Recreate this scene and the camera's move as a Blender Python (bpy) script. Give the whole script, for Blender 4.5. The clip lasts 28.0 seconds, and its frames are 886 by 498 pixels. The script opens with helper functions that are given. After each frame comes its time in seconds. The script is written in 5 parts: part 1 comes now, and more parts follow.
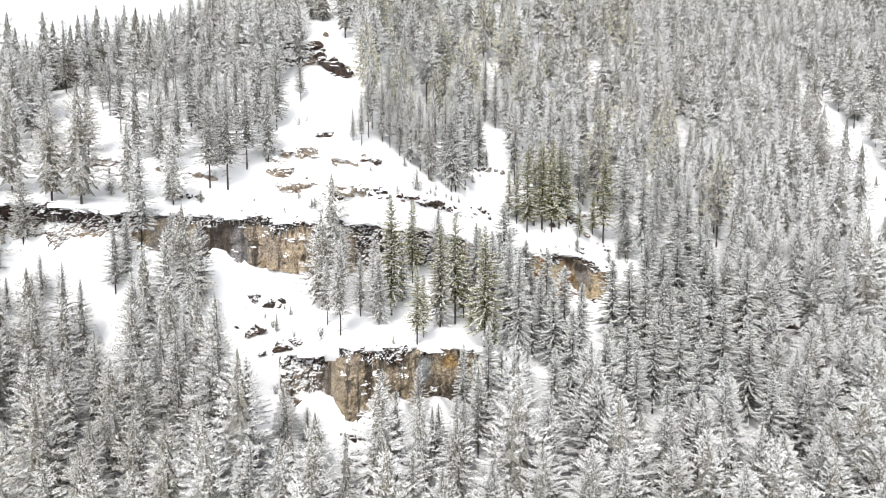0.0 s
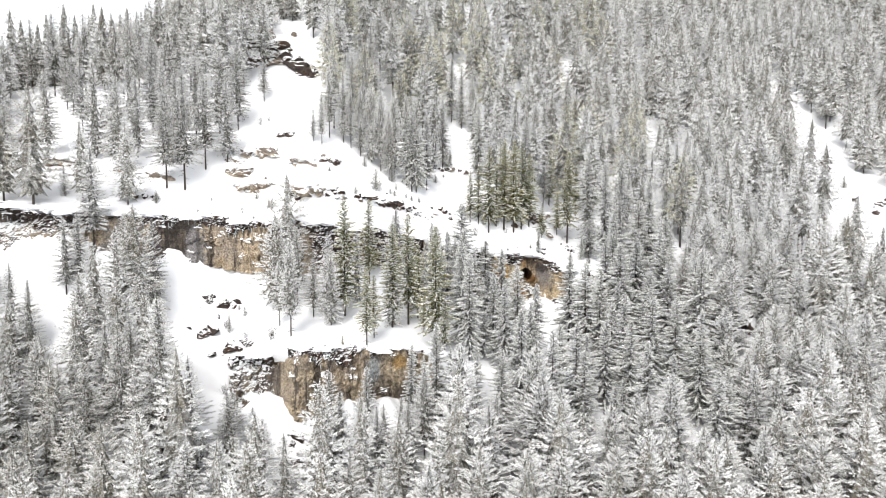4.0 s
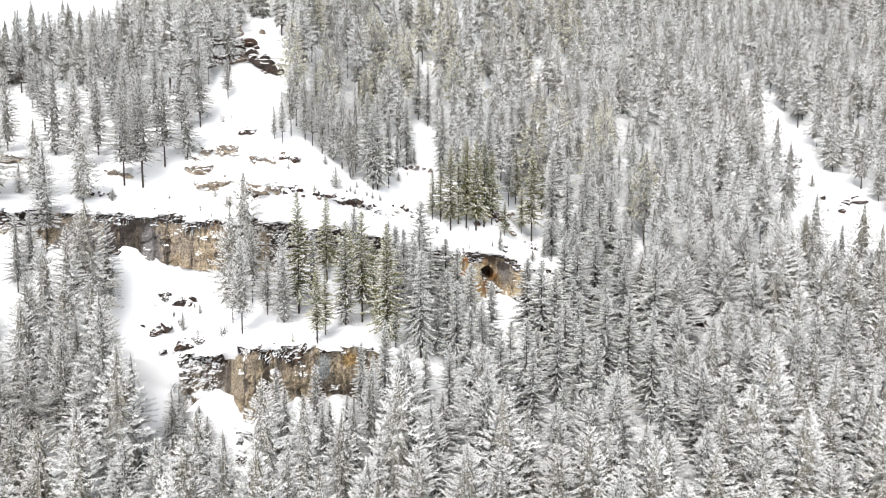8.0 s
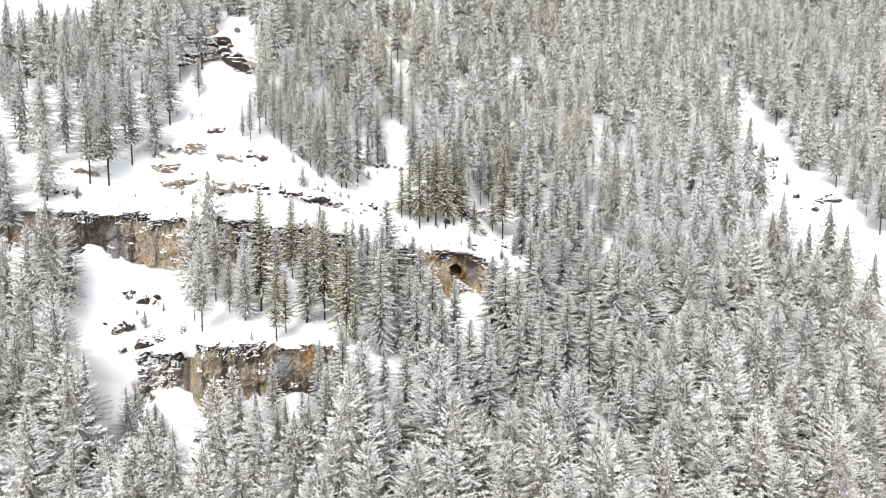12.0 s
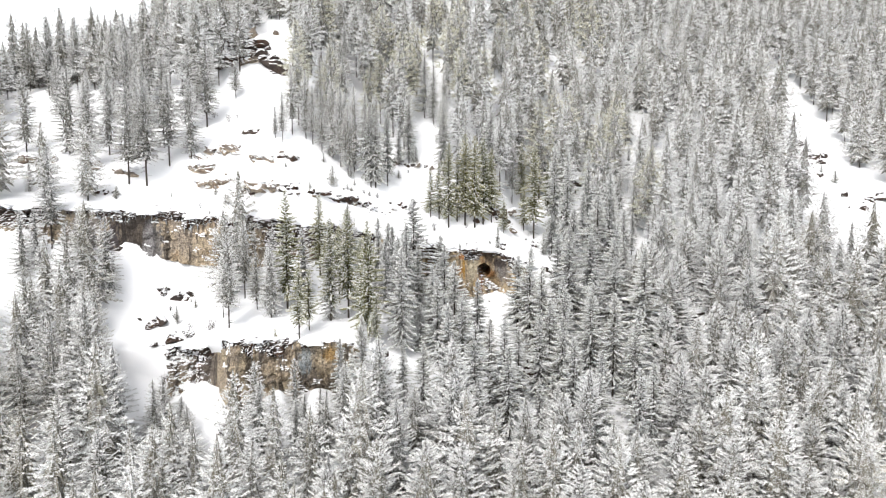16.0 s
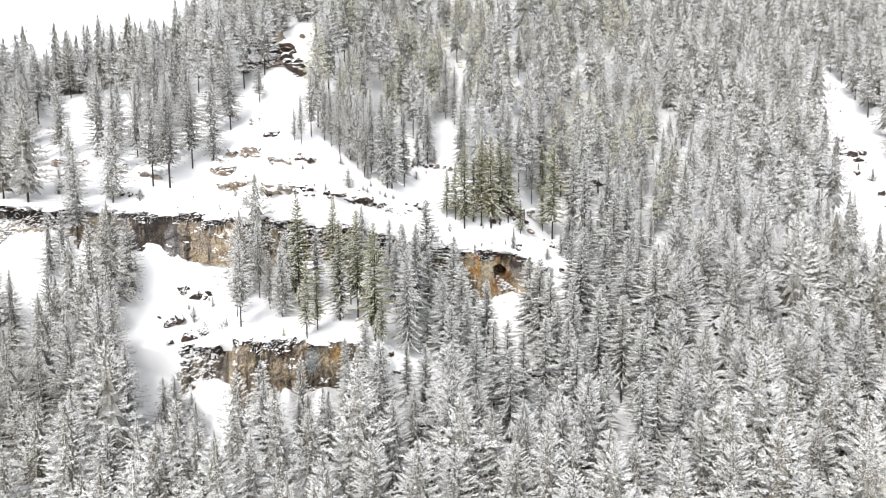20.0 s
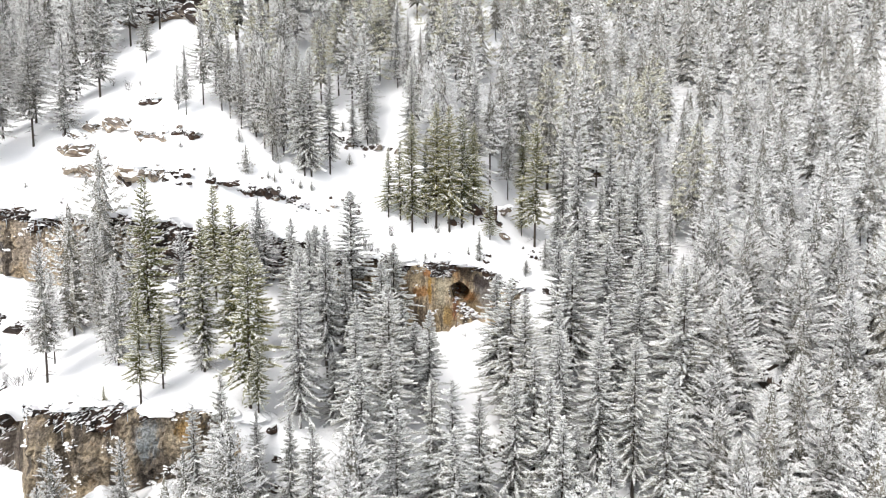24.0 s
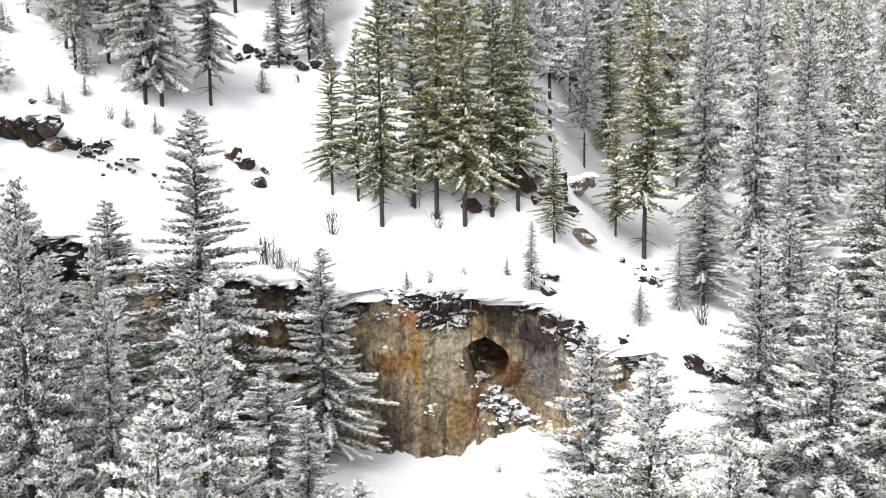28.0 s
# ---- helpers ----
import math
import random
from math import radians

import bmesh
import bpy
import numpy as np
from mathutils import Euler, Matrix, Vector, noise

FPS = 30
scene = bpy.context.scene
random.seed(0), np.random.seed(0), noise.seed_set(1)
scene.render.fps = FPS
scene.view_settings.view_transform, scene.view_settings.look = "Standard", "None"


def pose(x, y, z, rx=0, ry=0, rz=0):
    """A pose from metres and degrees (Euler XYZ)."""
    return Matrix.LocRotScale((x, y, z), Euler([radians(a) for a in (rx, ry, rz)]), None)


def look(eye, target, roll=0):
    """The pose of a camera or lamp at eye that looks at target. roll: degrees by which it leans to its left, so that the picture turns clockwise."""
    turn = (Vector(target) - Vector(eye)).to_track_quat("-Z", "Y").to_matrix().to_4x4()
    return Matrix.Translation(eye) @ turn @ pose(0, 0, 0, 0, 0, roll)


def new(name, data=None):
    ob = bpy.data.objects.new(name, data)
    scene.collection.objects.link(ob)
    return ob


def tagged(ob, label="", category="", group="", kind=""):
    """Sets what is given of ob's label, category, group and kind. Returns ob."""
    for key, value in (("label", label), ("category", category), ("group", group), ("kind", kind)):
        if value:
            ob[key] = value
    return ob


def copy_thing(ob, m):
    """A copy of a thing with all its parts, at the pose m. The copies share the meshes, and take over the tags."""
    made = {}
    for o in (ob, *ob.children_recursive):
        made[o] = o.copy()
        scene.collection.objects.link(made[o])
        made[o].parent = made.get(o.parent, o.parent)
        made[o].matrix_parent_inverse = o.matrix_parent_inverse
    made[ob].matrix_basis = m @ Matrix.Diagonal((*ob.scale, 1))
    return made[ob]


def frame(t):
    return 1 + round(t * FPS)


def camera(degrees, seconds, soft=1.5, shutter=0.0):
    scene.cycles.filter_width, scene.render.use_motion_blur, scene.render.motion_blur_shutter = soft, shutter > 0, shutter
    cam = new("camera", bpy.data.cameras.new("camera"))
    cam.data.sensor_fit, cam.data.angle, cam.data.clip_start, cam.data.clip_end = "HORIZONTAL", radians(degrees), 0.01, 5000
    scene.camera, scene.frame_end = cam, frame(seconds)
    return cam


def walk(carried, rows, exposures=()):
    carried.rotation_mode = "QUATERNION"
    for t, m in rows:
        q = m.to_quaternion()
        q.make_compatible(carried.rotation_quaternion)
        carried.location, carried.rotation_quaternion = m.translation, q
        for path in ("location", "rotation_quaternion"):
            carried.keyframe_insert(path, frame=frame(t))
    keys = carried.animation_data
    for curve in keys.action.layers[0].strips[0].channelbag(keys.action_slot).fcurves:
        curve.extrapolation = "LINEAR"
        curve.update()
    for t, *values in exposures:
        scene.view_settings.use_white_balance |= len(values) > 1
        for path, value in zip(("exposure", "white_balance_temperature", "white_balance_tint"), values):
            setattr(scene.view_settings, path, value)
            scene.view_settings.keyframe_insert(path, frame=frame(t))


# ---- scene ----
cam = camera(63.46, 28.0, soft=1.0)
PATH = [
    (0, (0.000, -100.000, 20.000), (-0.001, -80.110, 17.909), 0.15),
    (0.5, (0.613, -100.028, 20.314), (0.628, -80.141, 18.192), 0.16),
    (1, (1.365, -100.095, 20.368), (1.372, -80.208, 18.240), 0.14),
    (1.5, (1.867, -99.985, 20.176), (1.917, -80.094, 18.086), 0.16),
    (2, (2.432, -99.904, 20.142), (2.510, -80.013, 18.059), 0.16),
    (2.5, (3.086, -99.949, 20.153), (3.164, -80.059, 18.066), 0.16),
    (3, (3.542, -99.816, 20.198), (3.656, -79.928, 18.086), 0.20),
    (3.5, (4.166, -99.860, 20.085), (4.283, -79.970, 17.993), 0.19),
    (5.5, (6.607, -99.993, 20.027), (6.810, -80.107, 17.906), 0.23),
    (6, (7.315, -100.073, 20.181), (7.509, -80.190, 18.028), 0.22),
    (6.5, (7.845, -100.062, 20.167), (8.063, -80.179, 18.017), 0.21),
    (7, (8.418, -100.071, 20.058), (8.650, -80.186, 17.933), 0.23),
    (7.5, (8.965, -99.976, 19.953), (9.211, -80.092, 17.825), 0.24),
    (8, (9.441, -99.991, 19.962), (9.715, -80.106, 17.833), 0.25),
    (8.5, (9.944, -100.029, 19.981), (10.234, -80.145, 17.850), 0.26),
    (9, (10.538, -100.111, 20.047), (10.825, -80.229, 17.902), 0.24),
    (9.5, (11.017, -100.123, 20.005), (11.318, -80.240, 17.868), 0.23),
    (10, (11.549, -100.139, 20.028), (11.854, -80.256, 17.887), 0.22),
    (10.5, (12.061, -100.144, 20.044), (12.364, -80.264, 17.879), 0.26),
    (11, (12.566, -100.254, 19.917), (12.882, -80.372, 17.775), 0.24),
    (11.5, (13.003, -100.216, 19.935), (13.336, -80.336, 17.773), 0.28),
    (12, (13.544, -100.215, 19.891), (13.873, -80.335, 17.732), 0.26),
    (12.5, (14.035, -100.231, 19.882), (14.373, -80.352, 17.710), 0.31),
    (14.5, (15.789, -100.366, 19.908), (16.004, -80.487, 17.725), 0.32),
    (15, (16.242, -100.415, 20.013), (15.884, -80.540, 17.806), 0.18),
    (15.5, (16.641, -100.387, 20.022), (15.731, -80.531, 17.812), 0.06),
    (16, (17.156, -100.379, 20.052), (15.976, -80.537, 17.840), 0.00),
    (16.5, (17.591, -100.410, 20.045), (16.168, -80.583, 17.837), -0.06),
    (17, (18.015, -100.443, 20.116), (16.057, -80.664, 17.885), -0.19),
    (17.5, (18.518, -100.396, 20.158), (16.035, -80.678, 17.915), -0.31),
    (18, (19.040, -100.363, 20.207), (16.476, -80.657, 17.955), -0.34),
    (18.5, (19.503, -100.383, 20.283), (16.957, -80.676, 18.018), -0.34),
    (19, (20.128, -100.358, 20.244), (17.591, -80.648, 17.995), -0.33),
    (19.5, (21.015, -100.346, 20.361), (18.464, -80.639, 18.097), -0.36),
    (20, (22.002, -100.304, 20.529), (19.439, -80.600, 18.250), -0.34),
    (20.5, (25.278, -100.031, 20.969), (22.706, -80.333, 18.653), -0.31),
    (21, (29.647, -99.851, 21.329), (27.117, -80.150, 18.992), -0.21),
    (21.5, (29.486, -97.808, 21.549), (26.865, -78.124, 19.172), -0.21),
    (22, (28.378, -90.416, 21.283), (25.680, -70.739, 18.929), -0.24),
    (22.5, (26.994, -82.406, 20.800), (24.275, -62.733, 18.439), -0.31),
    (24.5, (23.583, -68.568, 17.648), (21.192, -48.831, 15.472), 0.05),
    (25, (23.087, -63.376, 17.298), (20.691, -43.637, 15.145), 0.09),
    (25.5, (22.405, -55.297, 16.363), (19.860, -35.560, 14.369), -0.01),
    (26, (21.817, -48.636, 15.570), (19.097, -28.908, 13.725), -0.13),
    (26.5, (21.603, -43.306, 14.977), (18.605, -23.612, 13.205), -0.41),
    (27, (21.406, -39.765, 14.580), (18.212, -20.102, 12.809), -0.46),
    (27.5, (21.098, -35.768, 13.984), (17.731, -16.134, 12.199), -0.48),
    (28, (20.826, -31.133, 13.443), (17.178, -11.539, 11.776), -0.66),
]
walk(cam, [(t, look(eye, target, roll)) for t, eye, target, roll in PATH])

# ---- sky and light: a bright overcast winter day ----
world = bpy.data.worlds.new("overcast_sky")
scene.world = world
world.use_nodes = True
wn, wl = world.node_tree.nodes, world.node_tree.links
sky = wn.new("ShaderNodeTexSky")
sky.sky_type, sky.sun_disc = "NISHITA", False
sky.sun_elevation, sky.sun_rotation = radians(42), radians(200)
sky.altitude, sky.air_density, sky.dust_density = 2000, 1.0, 4.0
cloud = wn.new("ShaderNodeHueSaturation")
cloud.inputs["Saturation"].default_value = 0.12
wl.new(sky.outputs["Color"], cloud.inputs["Color"])
wl.new(cloud.outputs["Color"], wn["Background"].inputs["Color"])
wn["Background"].inputs["Strength"].default_value = 0.15
sun = new("sun", bpy.data.lights.new("sun", "SUN"))
sun.data.energy, sun.data.angle, sun.data.color = 1.2, radians(25), (1.0, 0.955, 0.91)
sun.matrix_world = look((-20, -60, 80), (0, 0, 0))
scene.view_settings.exposure = 1.2

# ---- materials ----
def material(name, rough=0.8):
    m = bpy.data.materials.new(name)
    m.use_nodes = True
    nodes, links = m.node_tree.nodes, m.node_tree.links
    b = nodes["Principled BSDF"]
    b.inputs["Roughness"].default_value = rough
    b.inputs["Specular IOR Level"].default_value = 0.25
    return m, nodes, links, b


def ramp(nodes, stops):
    r = nodes.new("ShaderNodeValToRGB")
    e = r.color_ramp.elements
    while len(e) < len(stops):
        e.new(0.5)
    for k, (p, c) in zip(e, stops):
        k.position, k.color = p, (*c, 1)
    return r


def noise_node(nodes, links, scale, detail=4.0, rough=0.55, stretch=None):
    co = nodes.new("ShaderNodeTexCoord")
    n = nodes.new("ShaderNodeTexNoise")
    n.inputs["Scale"].default_value, n.inputs["Detail"].default_value = scale, detail
    n.inputs["Roughness"].default_value = rough
    if stretch:
        mp = nodes.new("ShaderNodeMapping")
        mp.inputs["Scale"].default_value = stretch
        links.new(co.outputs["Object"], mp.inputs["Vector"])
        links.new(mp.outputs["Vector"], n.inputs["Vector"])
    else:
        links.new(co.outputs["Object"], n.inputs["Vector"])
    return n


def mix(nodes, links, fac, a, b, kind="MIX"):
    m = nodes.new("ShaderNodeMix")
    m.data_type, m.blend_type = "RGBA", kind
    for k, v in ((0, fac), (6, a), (7, b)):
        if isinstance(v, (int, float)):
            m.inputs[k].default_value = v
        elif isinstance(v, tuple):
            m.inputs[k].default_value = (*v, 1)
        else:
            links.new(v, m.inputs[k])
    return m.outputs[2]


def bump(nodes, links, b, height, strength, distance):
    n = nodes.new("ShaderNodeBump")
    n.inputs["Strength"].default_value, n.inputs["Distance"].default_value = strength, distance
    links.new(height, n.inputs["Height"])
    links.new(n.outputs["Normal"], b.inputs["Normal"])


def snow_material(name, low, high):
    m, n, l, b = material(name, 0.55)
    big, small = noise_node(n, l, 0.25, 5), noise_node(n, l, 6.0, 6)
    r = ramp(n, [(0.3, low), (0.7, high)])
    l.new(big.outputs["Fac"], r.inputs["Fac"])
    l.new(r.outputs["Color"], b.inputs["Base Color"])
    bump(n, l, b, small.outputs["Fac"], 0.35, 0.06)
    return m


def needle_material(name, dark, mid, olive, frost, bare=0.45, grain=14.0):
    m, n, l, b = material(name, 0.75)
    big, small = noise_node(n, l, 0.7, 3), noise_node(n, l, grain, 4, 0.75)
    info = n.new("ShaderNodeObjectInfo")
    r = ramp(n, [(0.3, dark), (0.7, mid)])
    l.new(big.outputs["Fac"], r.inputs["Fac"])
    tint = mix(n, l, info.outputs["Random"], r.outputs["Color"], olive)
    f = ramp(n, [(bare + 0.08, (0, 0, 0)), (bare + 0.15, (1, 1, 1))])
    uneven = n.new("ShaderNodeMath")
    uneven.operation = "MULTIPLY_ADD"
    uneven.inputs[1].default_value = 0.14
    l.new(noise_node(n, l, 0.33, 2).outputs["Fac"], uneven.inputs[0])
    l.new(small.outputs["Fac"], uneven.inputs[2])
    l.new(uneven.outputs["Value"], f.inputs["Fac"])
    l.new(mix(n, l, f.outputs["Color"], tint, frost), b.inputs["Base Color"])
    return m


def bark_material():
    m, n, l, b = material("bark", 0.9)
    t = noise_node(n, l, 3.0, 5, 0.7, (4, 4, 1))
    r = ramp(n, [(0.3, (0.025, 0.021, 0.018)), (0.6, (0.065, 0.053, 0.045)), (0.8, (0.095, 0.085, 0.08))])
    l.new(t.outputs["Fac"], r.inputs["Fac"])
    l.new(r.outputs["Color"], b.inputs["Base Color"])
    bump(n, l, b, t.outputs["Fac"], 0.6, 0.03)
    return m


def rock_material(name, tan, grey, dark, rust, settle=1.12, upright=False, patches=()):
    m, n, l, b = material(name, 0.85)
    big = noise_node(n, l, 0.35, 4)
    strata = noise_node(n, l, 1.0, 6, 0.65, (0.25, 0.25, 1.6))
    streak = noise_node(n, l, 1.0, 5, 0.6, (1.3, 1.3, 0.12))
    fine = noise_node(n, l, 5.0, 8, 0.7)
    r1 = ramp(n, [(0.42, grey), (0.56, tan)])
    if upright:
        big = noise_node(n, l, 0.9, 5, 0.6, (1.0, 1.0, 0.14))
    l.new(big.outputs["Fac"], r1.inputs["Fac"])
    r2 = ramp(n, [(0.3, (0.75, 0.73, 0.71) if upright else (0.6, 0.57, 0.55)), (0.65, (1.1, 1.08, 1.05))])
    l.new(strata.outputs["Fac"], r2.inputs["Fac"])
    c = mix(n, l, 1.0, r1.outputs["Color"], r2.outputs["Color"], "MULTIPLY")
    r3 = ramp(n, [(0.5, (0, 0, 0)), (0.62, (0.85, 0.85, 0.85))])
    l.new(streak.outputs["Fac"], r3.inputs["Fac"])
    c = mix(n, l, r3.outputs["Color"], c, dark)
    rusty = noise_node(n, l, 0.8, 5, 0.6, (1, 1, 0.5))
    r4 = ramp(n, [(0.56, (0, 0, 0)), (0.7, (0.8, 0.8, 0.8))])
    l.new(rusty.outputs["Fac"], r4.inputs["Fac"])
    c = mix(n, l, r4.outputs["Color"], c, rust)
    # rust stains and darker and paler patches, by centre and half-size across and up
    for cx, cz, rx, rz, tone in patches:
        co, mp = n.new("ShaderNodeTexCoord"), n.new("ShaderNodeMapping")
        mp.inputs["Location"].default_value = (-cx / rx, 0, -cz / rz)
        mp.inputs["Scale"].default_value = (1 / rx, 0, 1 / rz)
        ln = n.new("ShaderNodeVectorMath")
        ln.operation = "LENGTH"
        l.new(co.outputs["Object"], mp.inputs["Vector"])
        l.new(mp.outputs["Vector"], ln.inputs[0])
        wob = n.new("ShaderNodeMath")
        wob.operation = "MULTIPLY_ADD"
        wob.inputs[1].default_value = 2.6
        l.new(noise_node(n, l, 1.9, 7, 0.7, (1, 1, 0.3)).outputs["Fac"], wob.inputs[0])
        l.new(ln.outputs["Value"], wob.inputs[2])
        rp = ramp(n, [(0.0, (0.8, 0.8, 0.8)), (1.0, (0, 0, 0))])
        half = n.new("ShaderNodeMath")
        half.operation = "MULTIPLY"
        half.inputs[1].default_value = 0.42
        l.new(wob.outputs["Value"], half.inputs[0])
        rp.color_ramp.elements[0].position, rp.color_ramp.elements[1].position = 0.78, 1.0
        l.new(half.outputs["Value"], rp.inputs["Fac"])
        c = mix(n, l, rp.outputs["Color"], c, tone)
    mottle = ramp(n, [(0.36, (0.46, 0.44, 0.42)), (0.62, (1.3, 1.28, 1.24))])
    l.new(fine.outputs["Fac"], mottle.inputs["Fac"])
    c = mix(n, l, 1.0, c, mottle.outputs["Color"], "MULTIPLY")
    # hairline joints
    vo, vm, vc = n.new("ShaderNodeTexVoronoi"), n.new("ShaderNodeMapping"), n.new("ShaderNodeTexCoord")
    vo.feature = "DISTANCE_TO_EDGE"
    vm.inputs["Scale"].default_value = (2.4, 2.4, 0.25) if upright else (1.3, 1.3, 0.45)
    l.new(vc.outputs["Object"], vm.inputs["Vector"])
    l.new(mix(n, l, 0.25, vm.outputs["Vector"], fine.outputs["Color"], "ADD"), vo.inputs["Vector"])
    rj = ramp(n, [(0.0, (0.78, 0.76, 0.74)), (0.03, (1, 1, 1))])
    l.new(vo.outputs["Distance"], rj.inputs["Fac"])
    c = mix(n, l, 1.0, c, rj.outputs["Color"], "MULTIPLY")
    # snow that has settled on whatever faces up
    geo, sep = n.new("ShaderNodeNewGeometry"), n.new("ShaderNodeSeparateXYZ")
    l.new(geo.outputs["Normal"], sep.inputs["Vector"])
    add = n.new("ShaderNodeMath")
    add.operation = "MULTIPLY_ADD"
    add.inputs[1].default_value = 0.6
    l.new(noise_node(n, l, 2.2, 4, 0.65).outputs["Fac"], add.inputs[0])
    l.new(sep.outputs["Z"], add.inputs[2])
    r5 = ramp(n, [(0.0, (0, 0, 0)), (1.0, (1, 1, 1))])
    r5.color_ramp.elements[0].position, r5.color_ramp.elements[1].position = settle, min(settle + 0.06, 1.0)
    l.new(add.outputs["Value"], r5.inputs["Fac"])
    c = mix(n, l, r5.outputs["Color"], c, (0.84, 0.85, 0.86))
    l.new(c, b.inputs["Base Color"])
    bump(n, l, b, fine.outputs["Fac"], 1.0, 0.32)
    return m


SNOW = snow_material("snow", (0.80, 0.81, 0.83), (0.88, 0.88, 0.89))
SNOW_LOAD = snow_material("snow_on_branches", (0.78, 0.79, 0.80), (0.86, 0.86, 0.86))
NEEDLES = needle_material("needles", (0.052, 0.047, 0.032), (0.105, 0.096, 0.056), (0.155, 0.134, 0.070), (0.77, 0.77, 0.77), 0.44)
NEEDLES_NEAR = needle_material("sparsely_frosted_needles", (0.096, 0.100, 0.034), (0.185, 0.182, 0.058), (0.260, 0.236, 0.074), (0.74, 0.73, 0.60), 0.51, 16.0)
NEEDLES_OLIVE = needle_material("olive_dusted_needles", (0.074, 0.074, 0.032), (0.140, 0.134, 0.056), (0.200, 0.178, 0.070), (0.80, 0.79, 0.70), 0.455, 11.0)
NEEDLES_GREEN = needle_material("green_needles", (0.050, 0.056, 0.030), (0.098, 0.104, 0.050), (0.150, 0.142, 0.064), (0.78, 0.78, 0.77), 0.445, 18.0)
# green inner needles: less frost, and the crown's shade put into the colour
SHADED_GREEN = needle_material("shade_toned_inner_green_needles", (0.046, 0.052, 0.020), (0.094, 0.100, 0.032), (0.140, 0.132, 0.042), (0.60, 0.62, 0.55), 0.56, 11.0)
FROSTED = needle_material("snow_dusted_needles", (0.046, 0.045, 0.037), (0.098, 0.093, 0.068), (0.147, 0.131, 0.086), (0.85, 0.855, 0.86), 0.422, 11.0)
FROSTED_NEAR = needle_material("heavily_dusted_needles", (0.046, 0.043, 0.036), (0.099, 0.091, 0.068), (0.147, 0.129, 0.088), (0.86, 0.858, 0.855), 0.425, 15.0)
# less frosted copy of the needles, darkened for shade inside the crown
SHADED = needle_material("shade_toned_inner_needles", (0.031, 0.030, 0.025), (0.062, 0.059, 0.045), (0.092, 0.082, 0.056), (0.72, 0.73, 0.74), 0.495, 11.0)
BARK = bark_material()
DARK, GREY, RUST = (0.045, 0.037, 0.034), (0.25, 0.25, 0.26), (0.36, 0.17, 0.055)
ROCK = rock_material("limestone", (0.56, 0.48, 0.37), (0.44, 0.39, 0.33), (0.11, 0.095, 0.09), (0.40, 0.30, 0.19),
                     patches=[(-24.9, 10.5, 1.5, 4, GREY), (-26.8, 12.0, 2.8, 6.5, (0.032, 0.027, 0.030)), (-25.4, 10.6, 0.7, 3.5, (0.34, 0.33, 0.34)), (-29.0, 11, 0.6, 4, (0.10, 0.09, 0.10)), (-32.0, 12.0, 2.6, 3, GREY), (-23.2, 11, 0.5, 3, DARK), (-15.5, 12.6, 0.5, 2.4, DARK), (-14.0, 12.4, 0.4, 3.0, (0.13, 0.12, 0.12))])
ROCK_LOW = rock_material("low_limestone", (0.54, 0.47, 0.36), (0.42, 0.37, 0.31), (0.09, 0.08, 0.075), (0.36, 0.26, 0.15), 1.0,
                         patches=[(-7.6, -1, 0.5, 3, DARK), (-1.9, -0.3, 0.8, 1.7, (0.33, 0.38, 0.42)), (2, -3, 4, 1.2, DARK), (-4.5, 0.6, 1.6, 1.0, (0.13, 0.10, 0.08)), (0.8, 0.4, 1.0, 0.8, (0.42, 0.27, 0.10))])
ROCK_CAVE = rock_material("stained_limestone", (0.66, 0.55, 0.38), (0.48, 0.40, 0.30), (0.07, 0.055, 0.045), (0.30, 0.16, 0.06), upright=True,
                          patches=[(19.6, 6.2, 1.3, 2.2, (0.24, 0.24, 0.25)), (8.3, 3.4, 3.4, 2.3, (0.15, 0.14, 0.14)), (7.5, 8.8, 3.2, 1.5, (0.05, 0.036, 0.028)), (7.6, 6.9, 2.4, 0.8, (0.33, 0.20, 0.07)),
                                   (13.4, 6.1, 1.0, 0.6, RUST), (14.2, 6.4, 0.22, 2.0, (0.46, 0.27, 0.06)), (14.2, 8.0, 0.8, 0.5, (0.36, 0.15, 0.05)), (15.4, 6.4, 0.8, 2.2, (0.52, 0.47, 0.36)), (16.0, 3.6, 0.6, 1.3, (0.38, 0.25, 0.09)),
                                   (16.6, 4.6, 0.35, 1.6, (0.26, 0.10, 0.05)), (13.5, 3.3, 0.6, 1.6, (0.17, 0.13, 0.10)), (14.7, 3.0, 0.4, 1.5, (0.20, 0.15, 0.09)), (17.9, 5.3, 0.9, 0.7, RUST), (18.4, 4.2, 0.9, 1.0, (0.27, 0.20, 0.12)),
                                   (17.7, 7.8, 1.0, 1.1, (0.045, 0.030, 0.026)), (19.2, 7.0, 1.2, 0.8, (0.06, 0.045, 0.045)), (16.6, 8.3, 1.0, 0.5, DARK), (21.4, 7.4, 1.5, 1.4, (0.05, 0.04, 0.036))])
ROCK_DARK = rock_material("dark_caprock", (0.10, 0.075, 0.065), (0.055, 0.045, 0.042), (0.022, 0.018, 0.016), (0.15, 0.075, 0.04), 0.86)
ROCK_OUTCROP = rock_material("outcrop_limestone", (0.42, 0.37, 0.30), (0.27, 0.24, 0.22), (0.09, 0.075, 0.075), (0.32, 0.22, 0.15), 0.66)
ROCK_BROKEN = rock_material("snowy_broken_limestone", (0.30, 0.25, 0.20), (0.17, 0.15, 0.13), (0.06, 0.052, 0.048), (0.22, 0.14, 0.09), 0.62)
ICE = snow_material("blue_grey_ice", (0.40, 0.46, 0.50), (0.60, 0.64, 0.66))

